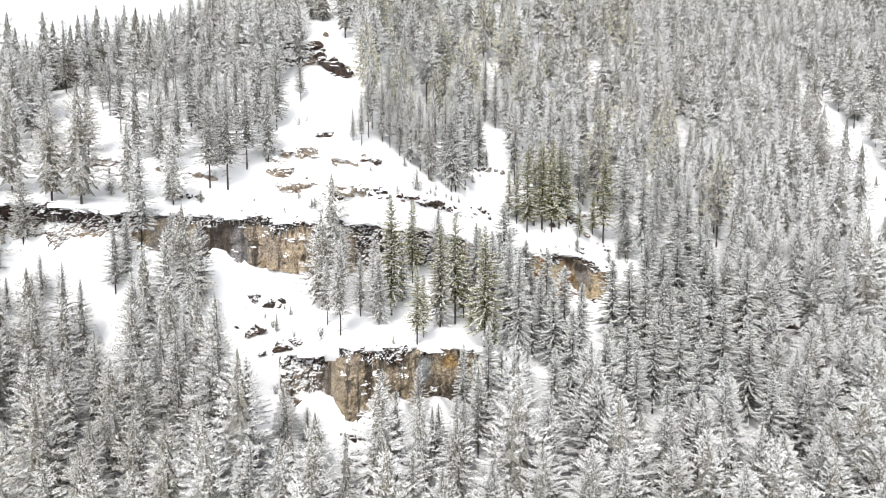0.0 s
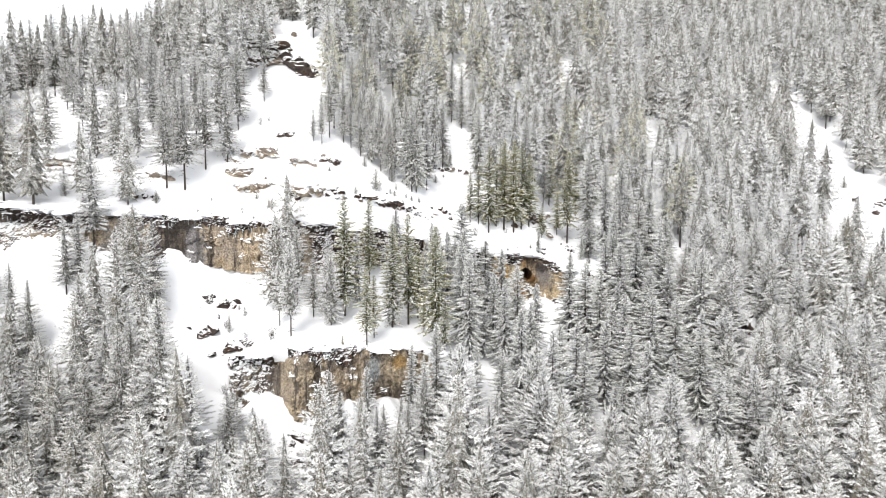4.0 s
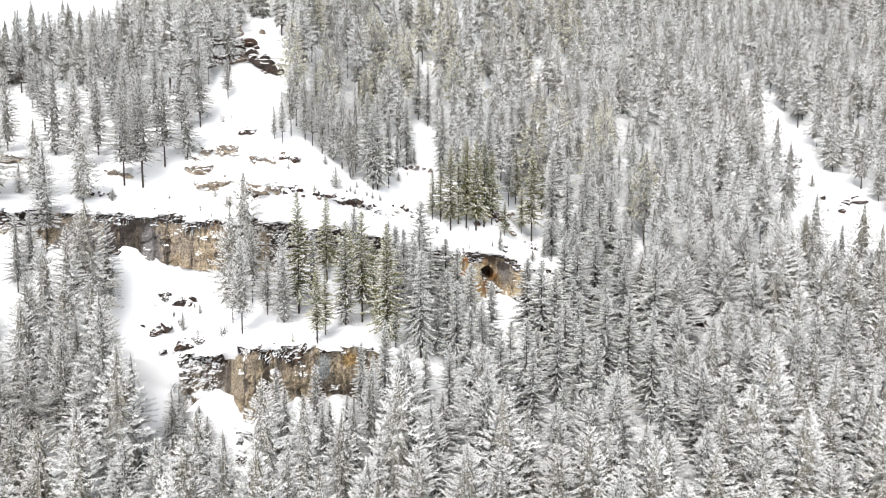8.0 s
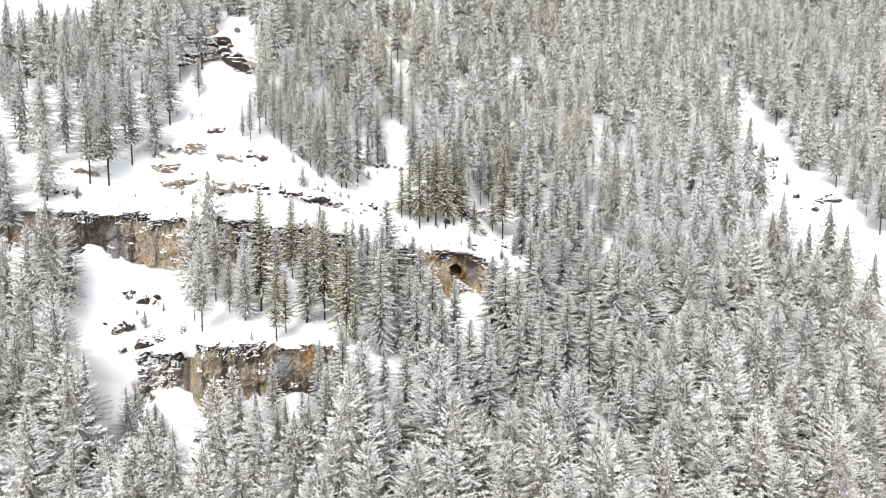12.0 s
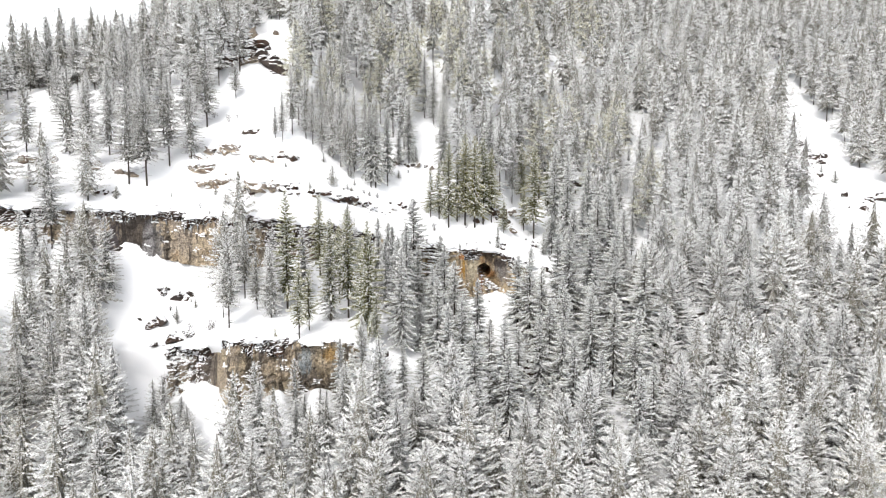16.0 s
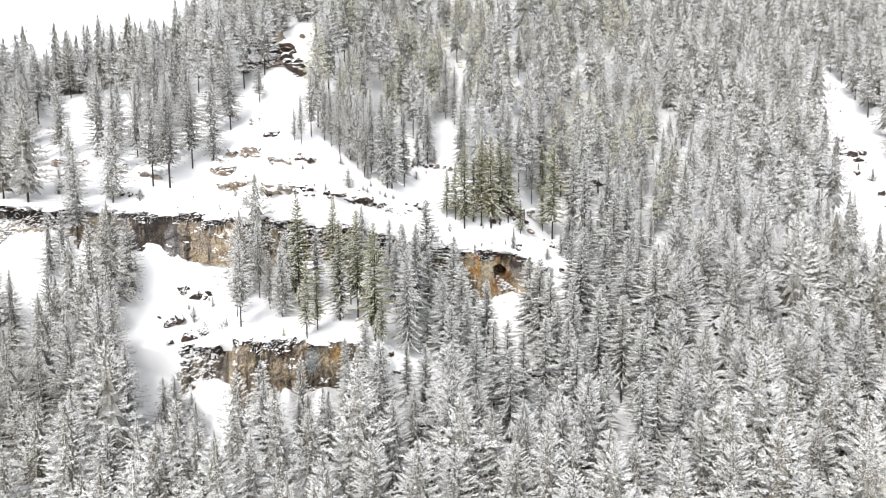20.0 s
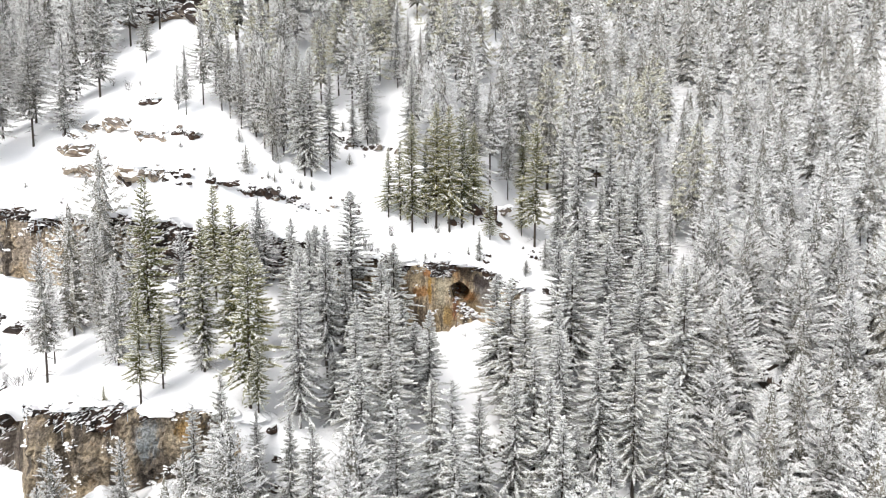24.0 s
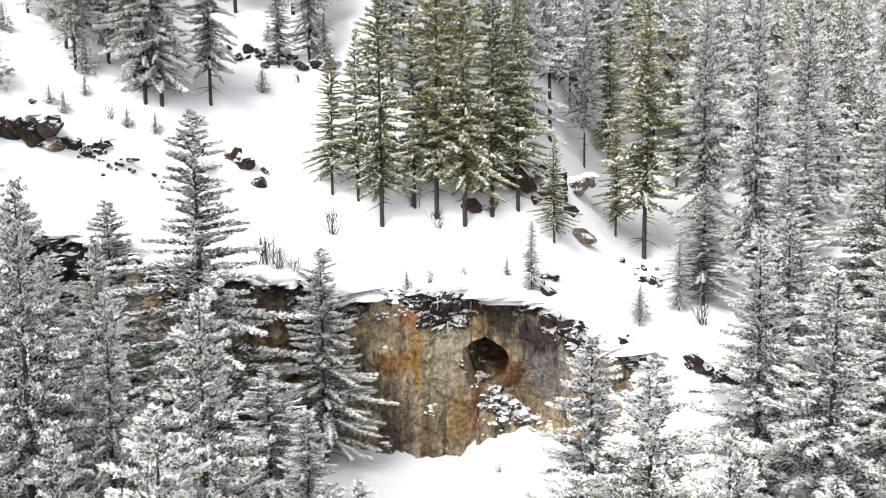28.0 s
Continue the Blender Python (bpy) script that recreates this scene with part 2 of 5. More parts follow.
# ---- the hillside, as cross-sections from the foot to the crest ----
STATIONS = [-420, -110, -60, -36, -20, -10, 0, 10, 18, 25, 45, 80, 160, 420]
Y_RAILS = [
    [-85] * 14,
    [-45] * 14,
    [-33] * 14,
    [-28, -28, -28, -26, -26, -28, -26.5, -26, -24, -22, -15, -8, -5, -5],
    [-27.3, -27.3, -27.3, -25.3, -25.3, -27.3, -25.8, -25.3, -23.3, -21.3, -14.3, -7.3, -4.3, -4.3],
    [-24, -24, -24, -23, -22, -22, -21, -18, -16, -14, -11, -3, 2, 2],
    [-21.8, -21.8, -21.8, -20, -15, -15, -13, -10, -6, -6, -6, 3, 8, 8],
    [-20.5, -20.5, -20.5, -17.5, -10.6, -11, -6.8, -3.2, -0.6, -2, -2, 8, 14, 14],
    [-19.8, -19.8, -19.8, -16.8, -9.9, -10.3, -6.1, -2.5, 0.1, -1.3, -1.3, 8.7, 14.7, 14.7],
    [-16, -16, -16, -14, -8, -9.5, -5.2, -0.6, 1.6, 1, 2, 12, 18, 18],
    [-15.6, -15.6, -15.6, -13.6, -7.6, -9.1, -4.8, -0.2, 2.0, 1.4, 2.4, 12.4, 18.4, 18.4],
    [-3, -3, -3, -4, 0, -4, 0.5, 4, 5, 6, 8, 20, 28, 28],
    [5, 5, 5, 5, 9, 3, 9, 10, 12, 12, 25, 42, 50, 50],
    [30, 30, 35, 24, 18, 18, 19, 19, 22, 22, 40, 67, 80, 80],
    [70, 70, 70, 60, 60, 60, 60, 60, 60, 60, 75, 110, 120, 120],
    [150] * 11 + [190] * 3,
    [700] * 14,
]
Z_RAILS = [
    [-36, -34, -32, -32, -34, -34, -34, -34, -34, -34, -36, -40, -46, -50],
    [-8, -8, -8, -12, -13, -15, -16, -16, -17, -17, -20, -22, -30, -34],
    [1, 1, 1, -5, -7, -8.5, -8, -8.5, -11, -12, -13, -15, -22, -26],
    [3.5, 3.5, 3.5, -1, -2.5, -5, -4.7, -4.2, -5.5, -6, -3, -1, -6, -10],
    [4.5, 4.5, 4.5, 1.5, 0.5, 2, 2, -0.6, -4.8, -5.2, -1, 0, -5, -9],
    [8, 8, 8, 3, 1, 3.2, 2.8, -0.1, -2.5, -2.5, 1.5, 2.5, -2, -6],
    [10, 10, 10, 7, 3.6, 5, 4.6, 2.4, 0.4, 1.5, 3, 4.5, 1, -3],
    [12, 12, 12, 12.4, 9.1, 7.6, 6.5, 3, 2, 3.2, 4.5, 7, 4, 0],
    [17, 17, 17, 15.5, 14.3, 13.7, 12, 9.6, 8.7, 5.8, 5, 7.4, 4.3, 0.3],
    [17.6, 17.6, 17.6, 16.5, 15.2, 16.4, 14, 11.2, 10.3, 7, 6.5, 9, 6, 2],
    [17.8, 17.8, 17.8, 16.8, 15.6, 17.6, 15, 11.5, 10.5, 7.2, 6.7, 9.2, 6.2, 2.2],
    [21.5, 21.5, 21.5, 20.5, 23.5, 21.8, 19, 14.5, 12.8, 8.2, 8.5, 12, 10, 6],
    [24, 24, 24, 23.5, 29.5, 25.5, 21.5, 20.5, 18, 10.5, 17.7, 22.5, 22, 18],
    [31, 32, 36.5, 38.5, 37, 34.5, 28, 27, 25, 15.5, 26, 38, 40, 36],
    [14, 20, 37, 54, 60, 64, 62, 61, 59, 46, 48, 65, 68, 60],
    [5, 6, 12, 50, 85, 105, 108, 108, 105, 98, 104, 118, 118, 100],
    [30, 30, 60, 120, 190, 230, 250, 260, 260, 250, 250, 240, 230, 200],
]
N_RAILS = len(Y_RAILS)


def smooth_interp(x, table):
    """Values of each rail at the places x, on a smooth curve through the stations."""
    s, t = np.array(STATIONS, float), np.array(table, float)
    d = np.zeros_like(t)
    h = np.diff(s)
    m = np.diff(t, axis=1) / h
    a, b = m[:, :-1], m[:, 1:]
    d[:, 1:-1] = np.where(a * b > 0, 2 * a * b / np.where(np.abs(a + b) < 1e-9, 1e-9, a + b), 0)
    x = np.clip(np.asarray(x, float), s[0], s[-1])
    k = np.clip(np.searchsorted(s, x) - 1, 0, len(s) - 2)
    u = (x - s[k]) / h[k]
    h00, h10, h01, h11 = 2 * u**3 - 3 * u**2 + 1, u**3 - 2 * u**2 + u, 3 * u**2 - 2 * u**3, u**3 - u**2
    return h00 * t[:, k] + h10 * h[k] * d[:, k] + h01 * t[:, k + 1] + h11 * h[k] * d[:, k + 1]


def ground_z(x, y):
    ys, zs = smooth_interp(np.array([x]), Y_RAILS)[:, 0], smooth_interp(np.array([x]), Z_RAILS)[:, 0]
    return float(np.interp(y, ys, zs))


def lattice(i, j, k, seed):
    n = (i * 374761393 + j * 668265263 + k * 2147483647 + seed * 974634533) & 0xFFFFFFFF
    n = ((n ^ (n >> 13)) * 1274126177) & 0xFFFFFFFF
    return ((n ^ (n >> 16)) & 0xFFFF) / 32767.5 - 1


def bumps(x, y, z, scale, seed=0, octaves=3):
    """Smooth noise from -1 to 1 at places given in metres; scale is the size of its largest forms."""
    out, amp, tot = 0.0, 1.0, 0.0
    for o in range(octaves):
        f = 2.0**o / scale
        px, py, pz = np.asarray(x) * f, np.asarray(y) * f, np.asarray(z) * f
        px, py, pz = np.broadcast_arrays(px, py, pz)
        i, j, k = (np.floor(v).astype(np.int64) for v in (px, py, pz))
        u, v, w = px - i, py - j, pz - k
        u, v, w = (q * q * (3 - 2 * q) for q in (u, v, w))
        c = [lattice(i + a, j + b, k + e, seed + o) for a in (0, 1) for b in (0, 1) for e in (0, 1)]
        c00, c01, c10, c11 = (c[q] * (1 - w) + c[q + 1] * w for q in (0, 2, 4, 6))
        out = out + amp * ((c00 * (1 - v) + c01 * v) * (1 - u) + (c10 * (1 - v) + c11 * v) * u)
        tot, amp = tot + amp, amp * 0.5
    return out / tot

# ---- building helpers ----
def mesh_from(name, verts, faces, mats, index=None, smooth=False):
    """A mesh from arrays of corners and of faces with one number of sides."""
    verts, faces = np.asarray(verts, np.float32), np.asarray(faces, np.int32)
    me = bpy.data.meshes.new(name)
    n, k = faces.shape
    me.vertices.add(len(verts))
    me.vertices.foreach_set("co", verts.ravel())
    me.loops.add(n * k)
    me.loops.foreach_set("vertex_index", faces.ravel())
    me.polygons.add(n)
    me.polygons.foreach_set("loop_start", np.arange(0, n * k, k, dtype=np.int32))
    me.polygons.foreach_set("loop_total", np.full(n, k, np.int32))
    for m in mats:
        me.materials.append(m)
    if index is not None:
        me.polygons.foreach_set("material_index", np.asarray(index, np.int32))
    me.polygons.foreach_set("use_smooth", np.full(n, smooth, bool))
    me.update(calc_edges=True)
    me.validate()
    return me


def part(name, me, parent, label=""):
    ob = new(name, me)
    ob.parent = parent
    return tagged(ob, label)


def grid_faces(rows, cols):
    a = (np.arange(rows - 1)[:, None] * cols + np.arange(cols - 1)).ravel()
    return np.stack([a, a + 1, a + cols + 1, a + cols], 1)


# ---- the snow-covered ground, one sheet ----
def build_ground():
    xs = np.r_[np.linspace(-420, -112, 30), np.arange(-110, -40, 0.8), np.arange(-40, 28, 0.3), np.arange(28, 110, 0.8), np.linspace(112, 420, 34)]
    ys, zs = smooth_interp(xs, Y_RAILS), smooth_interp(xs, Z_RAILS)
    steps = [14, 14, 10, 8, 9, 7, 5, 10, 8, 3, 16, 18, 22, 40, 40, 12]
    rows_y, rows_z = [], []
    for k, n in enumerate(steps):
        for u in np.arange(n) / n:
            rows_y.append(ys[k] * (1 - u) + ys[k + 1] * u)
            rows_z.append(zs[k] * (1 - u) + zs[k + 1] * u)
    yy, zz = np.array(rows_y + [ys[-1]]), np.array(rows_z + [zs[-1]])
    # the valley floor in front of the hill's foot
    fore = [(-700, -95), (-420, -92), (-260, -85), (-180, -72), (-130, -55)]
    yy = np.concatenate([np.array([[y] * len(xs) for y, _ in fore], float), yy])
    zz = np.concatenate([np.array([[z] * len(xs) for _, z in fore], float), zz])
    for _ in range(2):
        zz[1:-1] = 0.25 * zz[:-2] + 0.5 * zz[1:-1] + 0.25 * zz[2:]
    # behind the rock faces the sheet turns back into the hill
    first = len(fore) + np.cumsum([0] + steps)
    for k in (3, 7):
        rows = slice(first[k] + 1, first[k + 1])
        reach = np.where((xs > -75) & (xs < 22), 1.0, 0.0) if k == 7 else np.maximum(np.where((xs > -17) & (xs < -10), 1.0, 0.0), np.clip((8.4 - np.abs(xs + 4.0)) / 1.6, 0, 1))
        hang = np.ones((steps[k] - 1, 1))
        hang[-2:, 0] = 0.14, 0.06
        yy[rows] += hang * (8.0 * reach if k == 7 else 2.0 * reach)
    xx = np.broadcast_to(xs, yy.shape)
    zz = zz + 1.9 * np.exp(-(((xx - 18.5) / 2.2) ** 2) - ((yy + 1.6) / 1.9) ** 2) * (0.7 + 0.5 * bumps(xx, yy, 0, 1.1, 77, 3))
    zz = zz + 3.2 * np.exp(-(((xx + 4.6) / 1.7) ** 2) - ((yy + 28.9) / 1.6) ** 2) * (0.8 + 0.5 * bumps(xx, yy, 0, 1.0, 79, 3))
    zz = zz + 3.0 * np.exp(-(((xx + 12.3 - 0.8 * (yy + 27.0)) / 1.7) ** 2) - ((yy + 28.6) / 2.1) ** 2) * (0.85 + 0.3 * bumps(xx, yy, 0, 1.4, 80, 3))
    zz = zz + 2.2 * np.exp(-(((xx + 0.6) / 1.6) ** 2) - ((yy + 28.0) / 1.8) ** 2)
    bank = np.clip((xx + 10) / 2, 0, 1) * np.clip((5 - xx) / 2, 0, 1) + 0.7 * np.clip((-36 - xx) / 3, 0, 1)
    zz = zz + 2.4 * bank * np.exp(-(((yy - ys[7] + 0.9) / 1.5) ** 2)) * (0.75 + 0.5 * bumps(xx, yy, 0, 2.2, 78, 3))
    zz = zz + 0.35 * bumps(xx, yy, 0, 7.0, 3) + 0.12 * bumps(xx, yy, 0, 1.6, 9, 2) + 0.07 * bumps(xx, yy, 0, 0.7, 19, 2)
    yy = yy + 0.3 * bumps(xx, yy, zz, 0.9, 29, 2) * (np.abs(yy - ys[8]) < 1.6)
    verts = np.stack([xx, yy, zz], -1).reshape(-1, 3)
    ob = new("ground", mesh_from("ground", verts, grid_faces(*yy.shape), [SNOW], smooth=True))
    return tagged(ob, "steep hillside under deep fresh white snow", "ground", kind="structure")


build_ground()


# ---- rock bands ----
def domes(at, along, across, long, wide, high):
    """Small rounded caps of snow: a raised middle and five corners each."""
    k = np.arange(5) * 2 * np.pi / 5
    ring = at[:, None] + along[:, None] * (long[:, None] * np.cos(k))[..., None] + across[:, None] * (wide[:, None] * np.sin(k))[..., None]
    ring[..., 2] -= 0.35 * high[:, None]
    top = at.copy()
    top[:, 2] += high
    v = np.concatenate([top[:, None], ring], 1)
    i = 6 * np.arange(len(at))[:, None]
    return v.reshape(-1, 3), np.concatenate([i + [0, 1 + q, 1 + (q + 1) % 5] for q in range(5)], 0)


def lumps(at, long, wide, high, seed):
    """Soft uneven heaps of snow, each a low half ball of three rings of nine."""
    n = len(at)
    k, u = np.arange(9) * 2 * np.pi / 9, np.array([0.35, 0.75, 1.0])
    x, y = u[:, None] * np.cos(k), u[:, None] * np.sin(k)
    z = np.broadcast_to(np.array([0.9, 0.55, -0.15])[:, None], x.shape)
    p = np.stack([x, y, z], -1).reshape(1, -1, 3) * np.stack([long, wide, high], -1)[:, None]
    p = np.concatenate([np.stack([0 * high, 0 * high, high], -1)[:, None], p], 1) + at[:, None]
    p = p + 0.22 * np.stack([bumps(*p.transpose(2, 0, 1), 0.35, seed + q, 2) for q in range(3)], -1) * (0.4 + wide)[:, None, None]
    f = [[0, 1 + q, 1 + (q + 1) % 9] for q in range(9)]
    for r in (0, 1):
        for q in range(9):
            c, d = 1 + 9 * r + q, 1 + 9 * r + (q + 1) % 9
            f += [[c, c + 9, d + 9], [c, d + 9, d]]
    return p.reshape(-1, 3), (28 * np.arange(n)[:, None, None] + np.array(f)).reshape(-1, 3)


def cells(x, z, sx, sz, seed):
    """Broken pieces of rock: a random step and two tilts for each piece, the place in it, and the width of the joint."""
    px, pz = np.asarray(x) / sx, np.asarray(z) / sz
    px, pz = px + 0.35 * bumps(px, pz, 0, 0.9, seed, 2), pz + 0.35 * bumps(px, pz, 5, 0.9, seed, 2)
    i, j = np.floor(px).astype(np.int64), np.floor(pz).astype(np.int64)
    near, second = np.full(px.shape, 9.0), np.full(px.shape, 9.0)
    own = [np.zeros(px.shape) for _ in range(5)]
    for a in (-1, 0, 1):
        for b in (-1, 0, 1):
            cx = i + a + 0.5 + 0.45 * lattice(i + a, j + b, 1, seed)
            cz = j + b + 0.5 + 0.45 * lattice(i + a, j + b, 2, seed)
            d = np.hypot(px - cx, pz - cz)
            best = d < near
            second = np.where(best, near, np.minimum(second, d))
            near = np.where(best, d, near)
            for q, w in enumerate((lattice(i + a, j + b, 3, seed), lattice(i + a, j + b, 4, seed), lattice(i + a, j + b, 5, seed), px - cx, pz - cz)):
                own[q] = np.where(best, w, own[q])
    return own[0], own[1], own[2], own[3] * sx, own[4] * sz, second - near


def fracture(x, z, sx, sz, seed, step, tilt, crack):
    r, a, b, dx, dz, gap = cells(x, z, sx, sz, seed)
    return step * r + tilt * (a * dx + 0.6 * b * dz) - crack * np.clip(1 - gap / 0.12, 0, 1)


def rail_at(x, k):
    x = np.atleast_1d(x)
    return smooth_interp(x, Y_RAILS)[k], smooth_interp(x, Z_RAILS)[k]


def cliff_face(x0, x1, k, proud, rough, step, seed, drop=1.2, cap=0.3, ends=(2.0, 2.0), hollow=(), bulges=(), cap_from=0.78):
    """A rock face between the rails k (foot) and k + 1 (edge), with beds, joints and a roof back into the hill.
    Returns corners, faces and which rock each face is of: 0 the face, 1 the dark caprock."""
    nx = int((x1 - x0) / step) + 1
    xs = np.linspace(x0, x1, nx)
    yb, zb = rail_at(xs, k)
    yt, zt = rail_at(xs, k + 1)
    zb, zt = zb - drop, zt - 0.1 + 0.5 * bumps(xs, 0, 0, 2.6, seed + 4, 3)
    nv = max(4, int(float(np.max(zt - zb)) / step))
    v = np.linspace(0, 1, nv)[:, None]
    z = zb + (zt - zb) * v
    y = yb + (yt - yb) * v
    x = np.broadcast_to(xs, z.shape)
    wavy = 0.45 * ends[0] * bumps(0 * z, 0, z, 1.8, seed + 23, 3), 0.45 * ends[1] * bumps(0 * z, 0, z, 1.8, seed + 24, 3)
    end = np.minimum(np.clip((x + wavy[0] - x0) / ends[0] - 0.25, 0, 1), np.clip((x1 + wavy[1] - x) / ends[1] - 0.25, 0, 1)) ** 0.5
    out = proud + rough * 0.5 * bumps(x, y, z, 4.5, seed, 4)
    for bx, bz, rx, rz, deep in bulges:
        out = out + deep * np.exp(-(((x - bx) / rx) ** 2) - ((z - bz) / rz) ** 2)
    # big upright blocks, beds across them and small splinters
    out = out + rough * fracture(x, z, 1.7, 3.0, seed + 1, 0.2, 0.2, 0.11)
    out = out + rough * fracture(x, z + 0.2 * x, 1.6, 0.9, seed + 2, 0.07, 0.14, 0.04)
    out = out + rough * fracture(x, z, 0.36, 0.9, seed + 3, 0.07, 0.3, 0.03)
    flute = np.abs(bumps(x, 0 * x, z * 0.16, 0.8, seed + 12, 3))
    out = out + 0.3 * rough * (flute - 0.25) + 0.22 * rough * bumps(x, y, z, 0.4, seed + 11, 3)
    edge = cap_from + 0.3 * bumps(x, 0 * x, v, 2.6, seed + 7, 2) + 0.14 * bumps(x, 0 * x, z, 0.7, seed + 17, 3)
    dark = v > edge
    out = out + np.where(dark, cap * (0.5 + 0.8 * bumps(x, y, z, 0.9, seed + 9, 4)) + fracture(x, z, 0.8, 0.55, seed + 19, 0.24, 0.5, 0.2), 0)
    out = out * end - 1.2 * (1 - end)
    for hx, hz, rx, rz, deep in hollow:
        r = np.sqrt(((x - hx) / rx) ** 2 + ((z - hz) / rz) ** 2) + 0.32 * bumps(x, z, 0, 1.0, seed + 8, 3)
        sill = np.clip((z - hz + rz) / (1.3 * rz), 0.12, 1)
        out = out + 0.45 * (r < 1) * bumps(x, z, 0, 0.4, seed + 21, 3)
        out = out - deep * sill * np.clip((1.12 - r) / 0.16, 0, 1)
    y = y - out
    verts = np.stack([x, y, z], -1)
    roof = [verts[-1] + np.stack([0 * xs, b + 0 * xs, h + 0.3 * bumps(xs, b, 0, 1, seed)], -1) for b, h in ((0.5, -0.3), (1.2, -0.9), (2.5, -1.8))]
    verts = np.concatenate([verts, np.array(roof)], 0)
    kind = np.concatenate([np.where(dark, 1, 0), np.ones((3, nx), int)], 0)
    return verts.reshape(-1, 3), grid_faces(nv + 3, nx), kind[:-1, :-1].ravel()


def icicles(name, places, seed):
    """Hanging icicles from (x, y, z of the root, length), joined, too thin to tell apart."""
    g = np.random.default_rng(seed)
    vs, fs = [], []
    for n, (x, y, z, long) in enumerate(places):
        r = 0.02 + 0.02 * long
        a = g.uniform(0, 6.3) + np.arange(4) * np.pi / 2
        vs.append(np.concatenate([np.stack([x + r * np.cos(a), y + r * np.sin(a), 0 * a + z], -1), [[x, y, z - long]]]))
        fs.append(5 * n + np.array([[0, 1, 4], [1, 2, 4], [2, 3, 4], [3, 0, 4]]))
    return mesh_from(name, np.concatenate(vs), np.concatenate(fs), [ICE])


FACES = {}


def cliff(name, label, mats, *args, ice=0, blocks=24, cling=0, knob=1.0, **kw):
    v, f, kind = cliff_face(*args, **kw)
    FACES[name] = v
    root = tagged(new(name), label, "cliff")
    for n, (mat, title) in enumerate(mats):
        pick = f[kind == n]
        if len(pick):
            ids, flat = np.unique(pick, return_inverse=True)
            part(title, mesh_from(title, v[ids], flat.reshape(pick.shape), [mat]), root)
    g = np.random.default_rng(args[6] + 50)
    rim = v.reshape(-1, int((args[1] - args[0]) / args[5]) + 1, 3)[-4]
    for n in range(blocks):
        p = rim[int(g.uniform(0.18, 0.85) * len(rim))]
        s = g.uniform(0.3, 1.15)
        ob = part("caprock_block", SOMBRE[int(g.integers(len(SOMBRE)))], root)
        ob.matrix_basis = pose(p[0], p[1] + g.uniform(0.0, 0.8), p[2] + g.uniform(-0.4, 0.25), 0, 0, g.uniform(0, 360)) @ Matrix.Diagonal((s * g.uniform(1, 1.7), s, s * 0.8, 1))
    # snow caught on small ledges, and heaps of it hanging over the edge
    grid = v.reshape(-1, int((args[1] - args[0]) / args[5]) + 1, 3)[:-3]
    tilt = np.gradient(grid[..., 1], axis=0) / np.maximum(np.gradient(grid[..., 2], axis=0), 1e-3)
    w = tilt + 0.7 * bumps(grid[..., 0], 0, grid[..., 2], 1.8, args[6] + 30, 2)
    for hx, hz, rx, rz, deep in kw.get("hollow", ()):
        w = w - 9 * (np.hypot((grid[..., 0] - hx) / rx, (grid[..., 2] - hz) / rz) < 1.5)
    pool = g.choice(np.argsort(-w.ravel())[: w.size // 8], cling)
    row = np.clip((pool // w.shape[1])[:, None] + np.round(g.normal(0, 0.14 / args[5], (cling, 14))), 0, w.shape[0] - 1).astype(int)
    col = np.clip((pool % w.shape[1])[:, None] + np.round(g.normal(0, 0.2 / args[5], (cling, 14))), 0, w.shape[1] - 1).astype(int)
    at = grid[row.ravel(), col.ravel()] + [0, 0.02, 0]
    at = at[w[row.ravel(), col.ravel()] > -4]
    n = len(at)
    size = knob * (0.03 + 0.1 * g.uniform(0, 1, n) ** 2)
    d = lumps(at, size * g.uniform(0.9, 1.8, n), size * 0.4, size * 0.8, 5)
    tagged(part("clinging_snow", mesh_from("clinging_snow", *d, [SNOW_LOAD], smooth=True), root, "small lumps of snow on ledges"), kind="stuff")
    count = int((args[1] - args[0]) * 7)
    at = rim[g.integers(4, len(rim) - 4, count)]
    at = at + np.stack([0 * at[:, 0], g.uniform(-0.3, 0.7, count), g.uniform(-0.12, 0.3, count)], -1)
    size = g.uniform(0.15, 0.62, count) * (0.7 + 0.5 * np.sin(at[:, 0] * 1.1 + args[6]))
    d = lumps(at, size * g.uniform(1.1, 2.1, count), size, size * 0.62, 6)
    tagged(part("snow_cornice", mesh_from("snow_cornice", *d, [SNOW], smooth=True), root, "heaped snow over the edge"), kind="stuff")
    if ice:
        g = np.random.default_rng(args[6])
        rim = v[np.unique(f[kind == 1])]
        rim = rim[g.integers(0, len(rim), ice)]
        ob = part("ice_fringe", icicles("ice_fringe", [(*(p + [0, -0.12, 0]), g.uniform(0.25, 1.1)) for p in rim], 3), root, "thin hanging icicles")
        tagged(ob, kind="stuff")
    return root


# ---- single rocks ----
def rock_mesh(seed, flat, fineness=2):
    """An angular boulder a metre across, half sunk: a ball cut by planes and roughened."""
    bm = bmesh.new()
    bmesh.ops.create_icosphere(bm, subdivisions=fineness, radius=0.62)
    p = np.array([v.co for v in bm.verts])
    f = np.array([[v.index for v in q.verts] for q in bm.faces])
    bm.free()
    g = np.random.default_rng(seed)
    for _ in range(24):
        n = unit(g.normal(0, 1, 3) * [1, 1, 0.7])
        d = p @ n - g.uniform(0.24, 0.5)
        p = p - np.maximum(d, 0)[:, None] * n
    p[:, 2] = np.minimum(p[:, 2], 0.42 + 0.1 * p[:, 0])
    p = p + 0.05 * bumps(*p.T, 0.3, seed, 2)[:, None] * unit(p)
    p[:, 2] *= flat
    return p, f


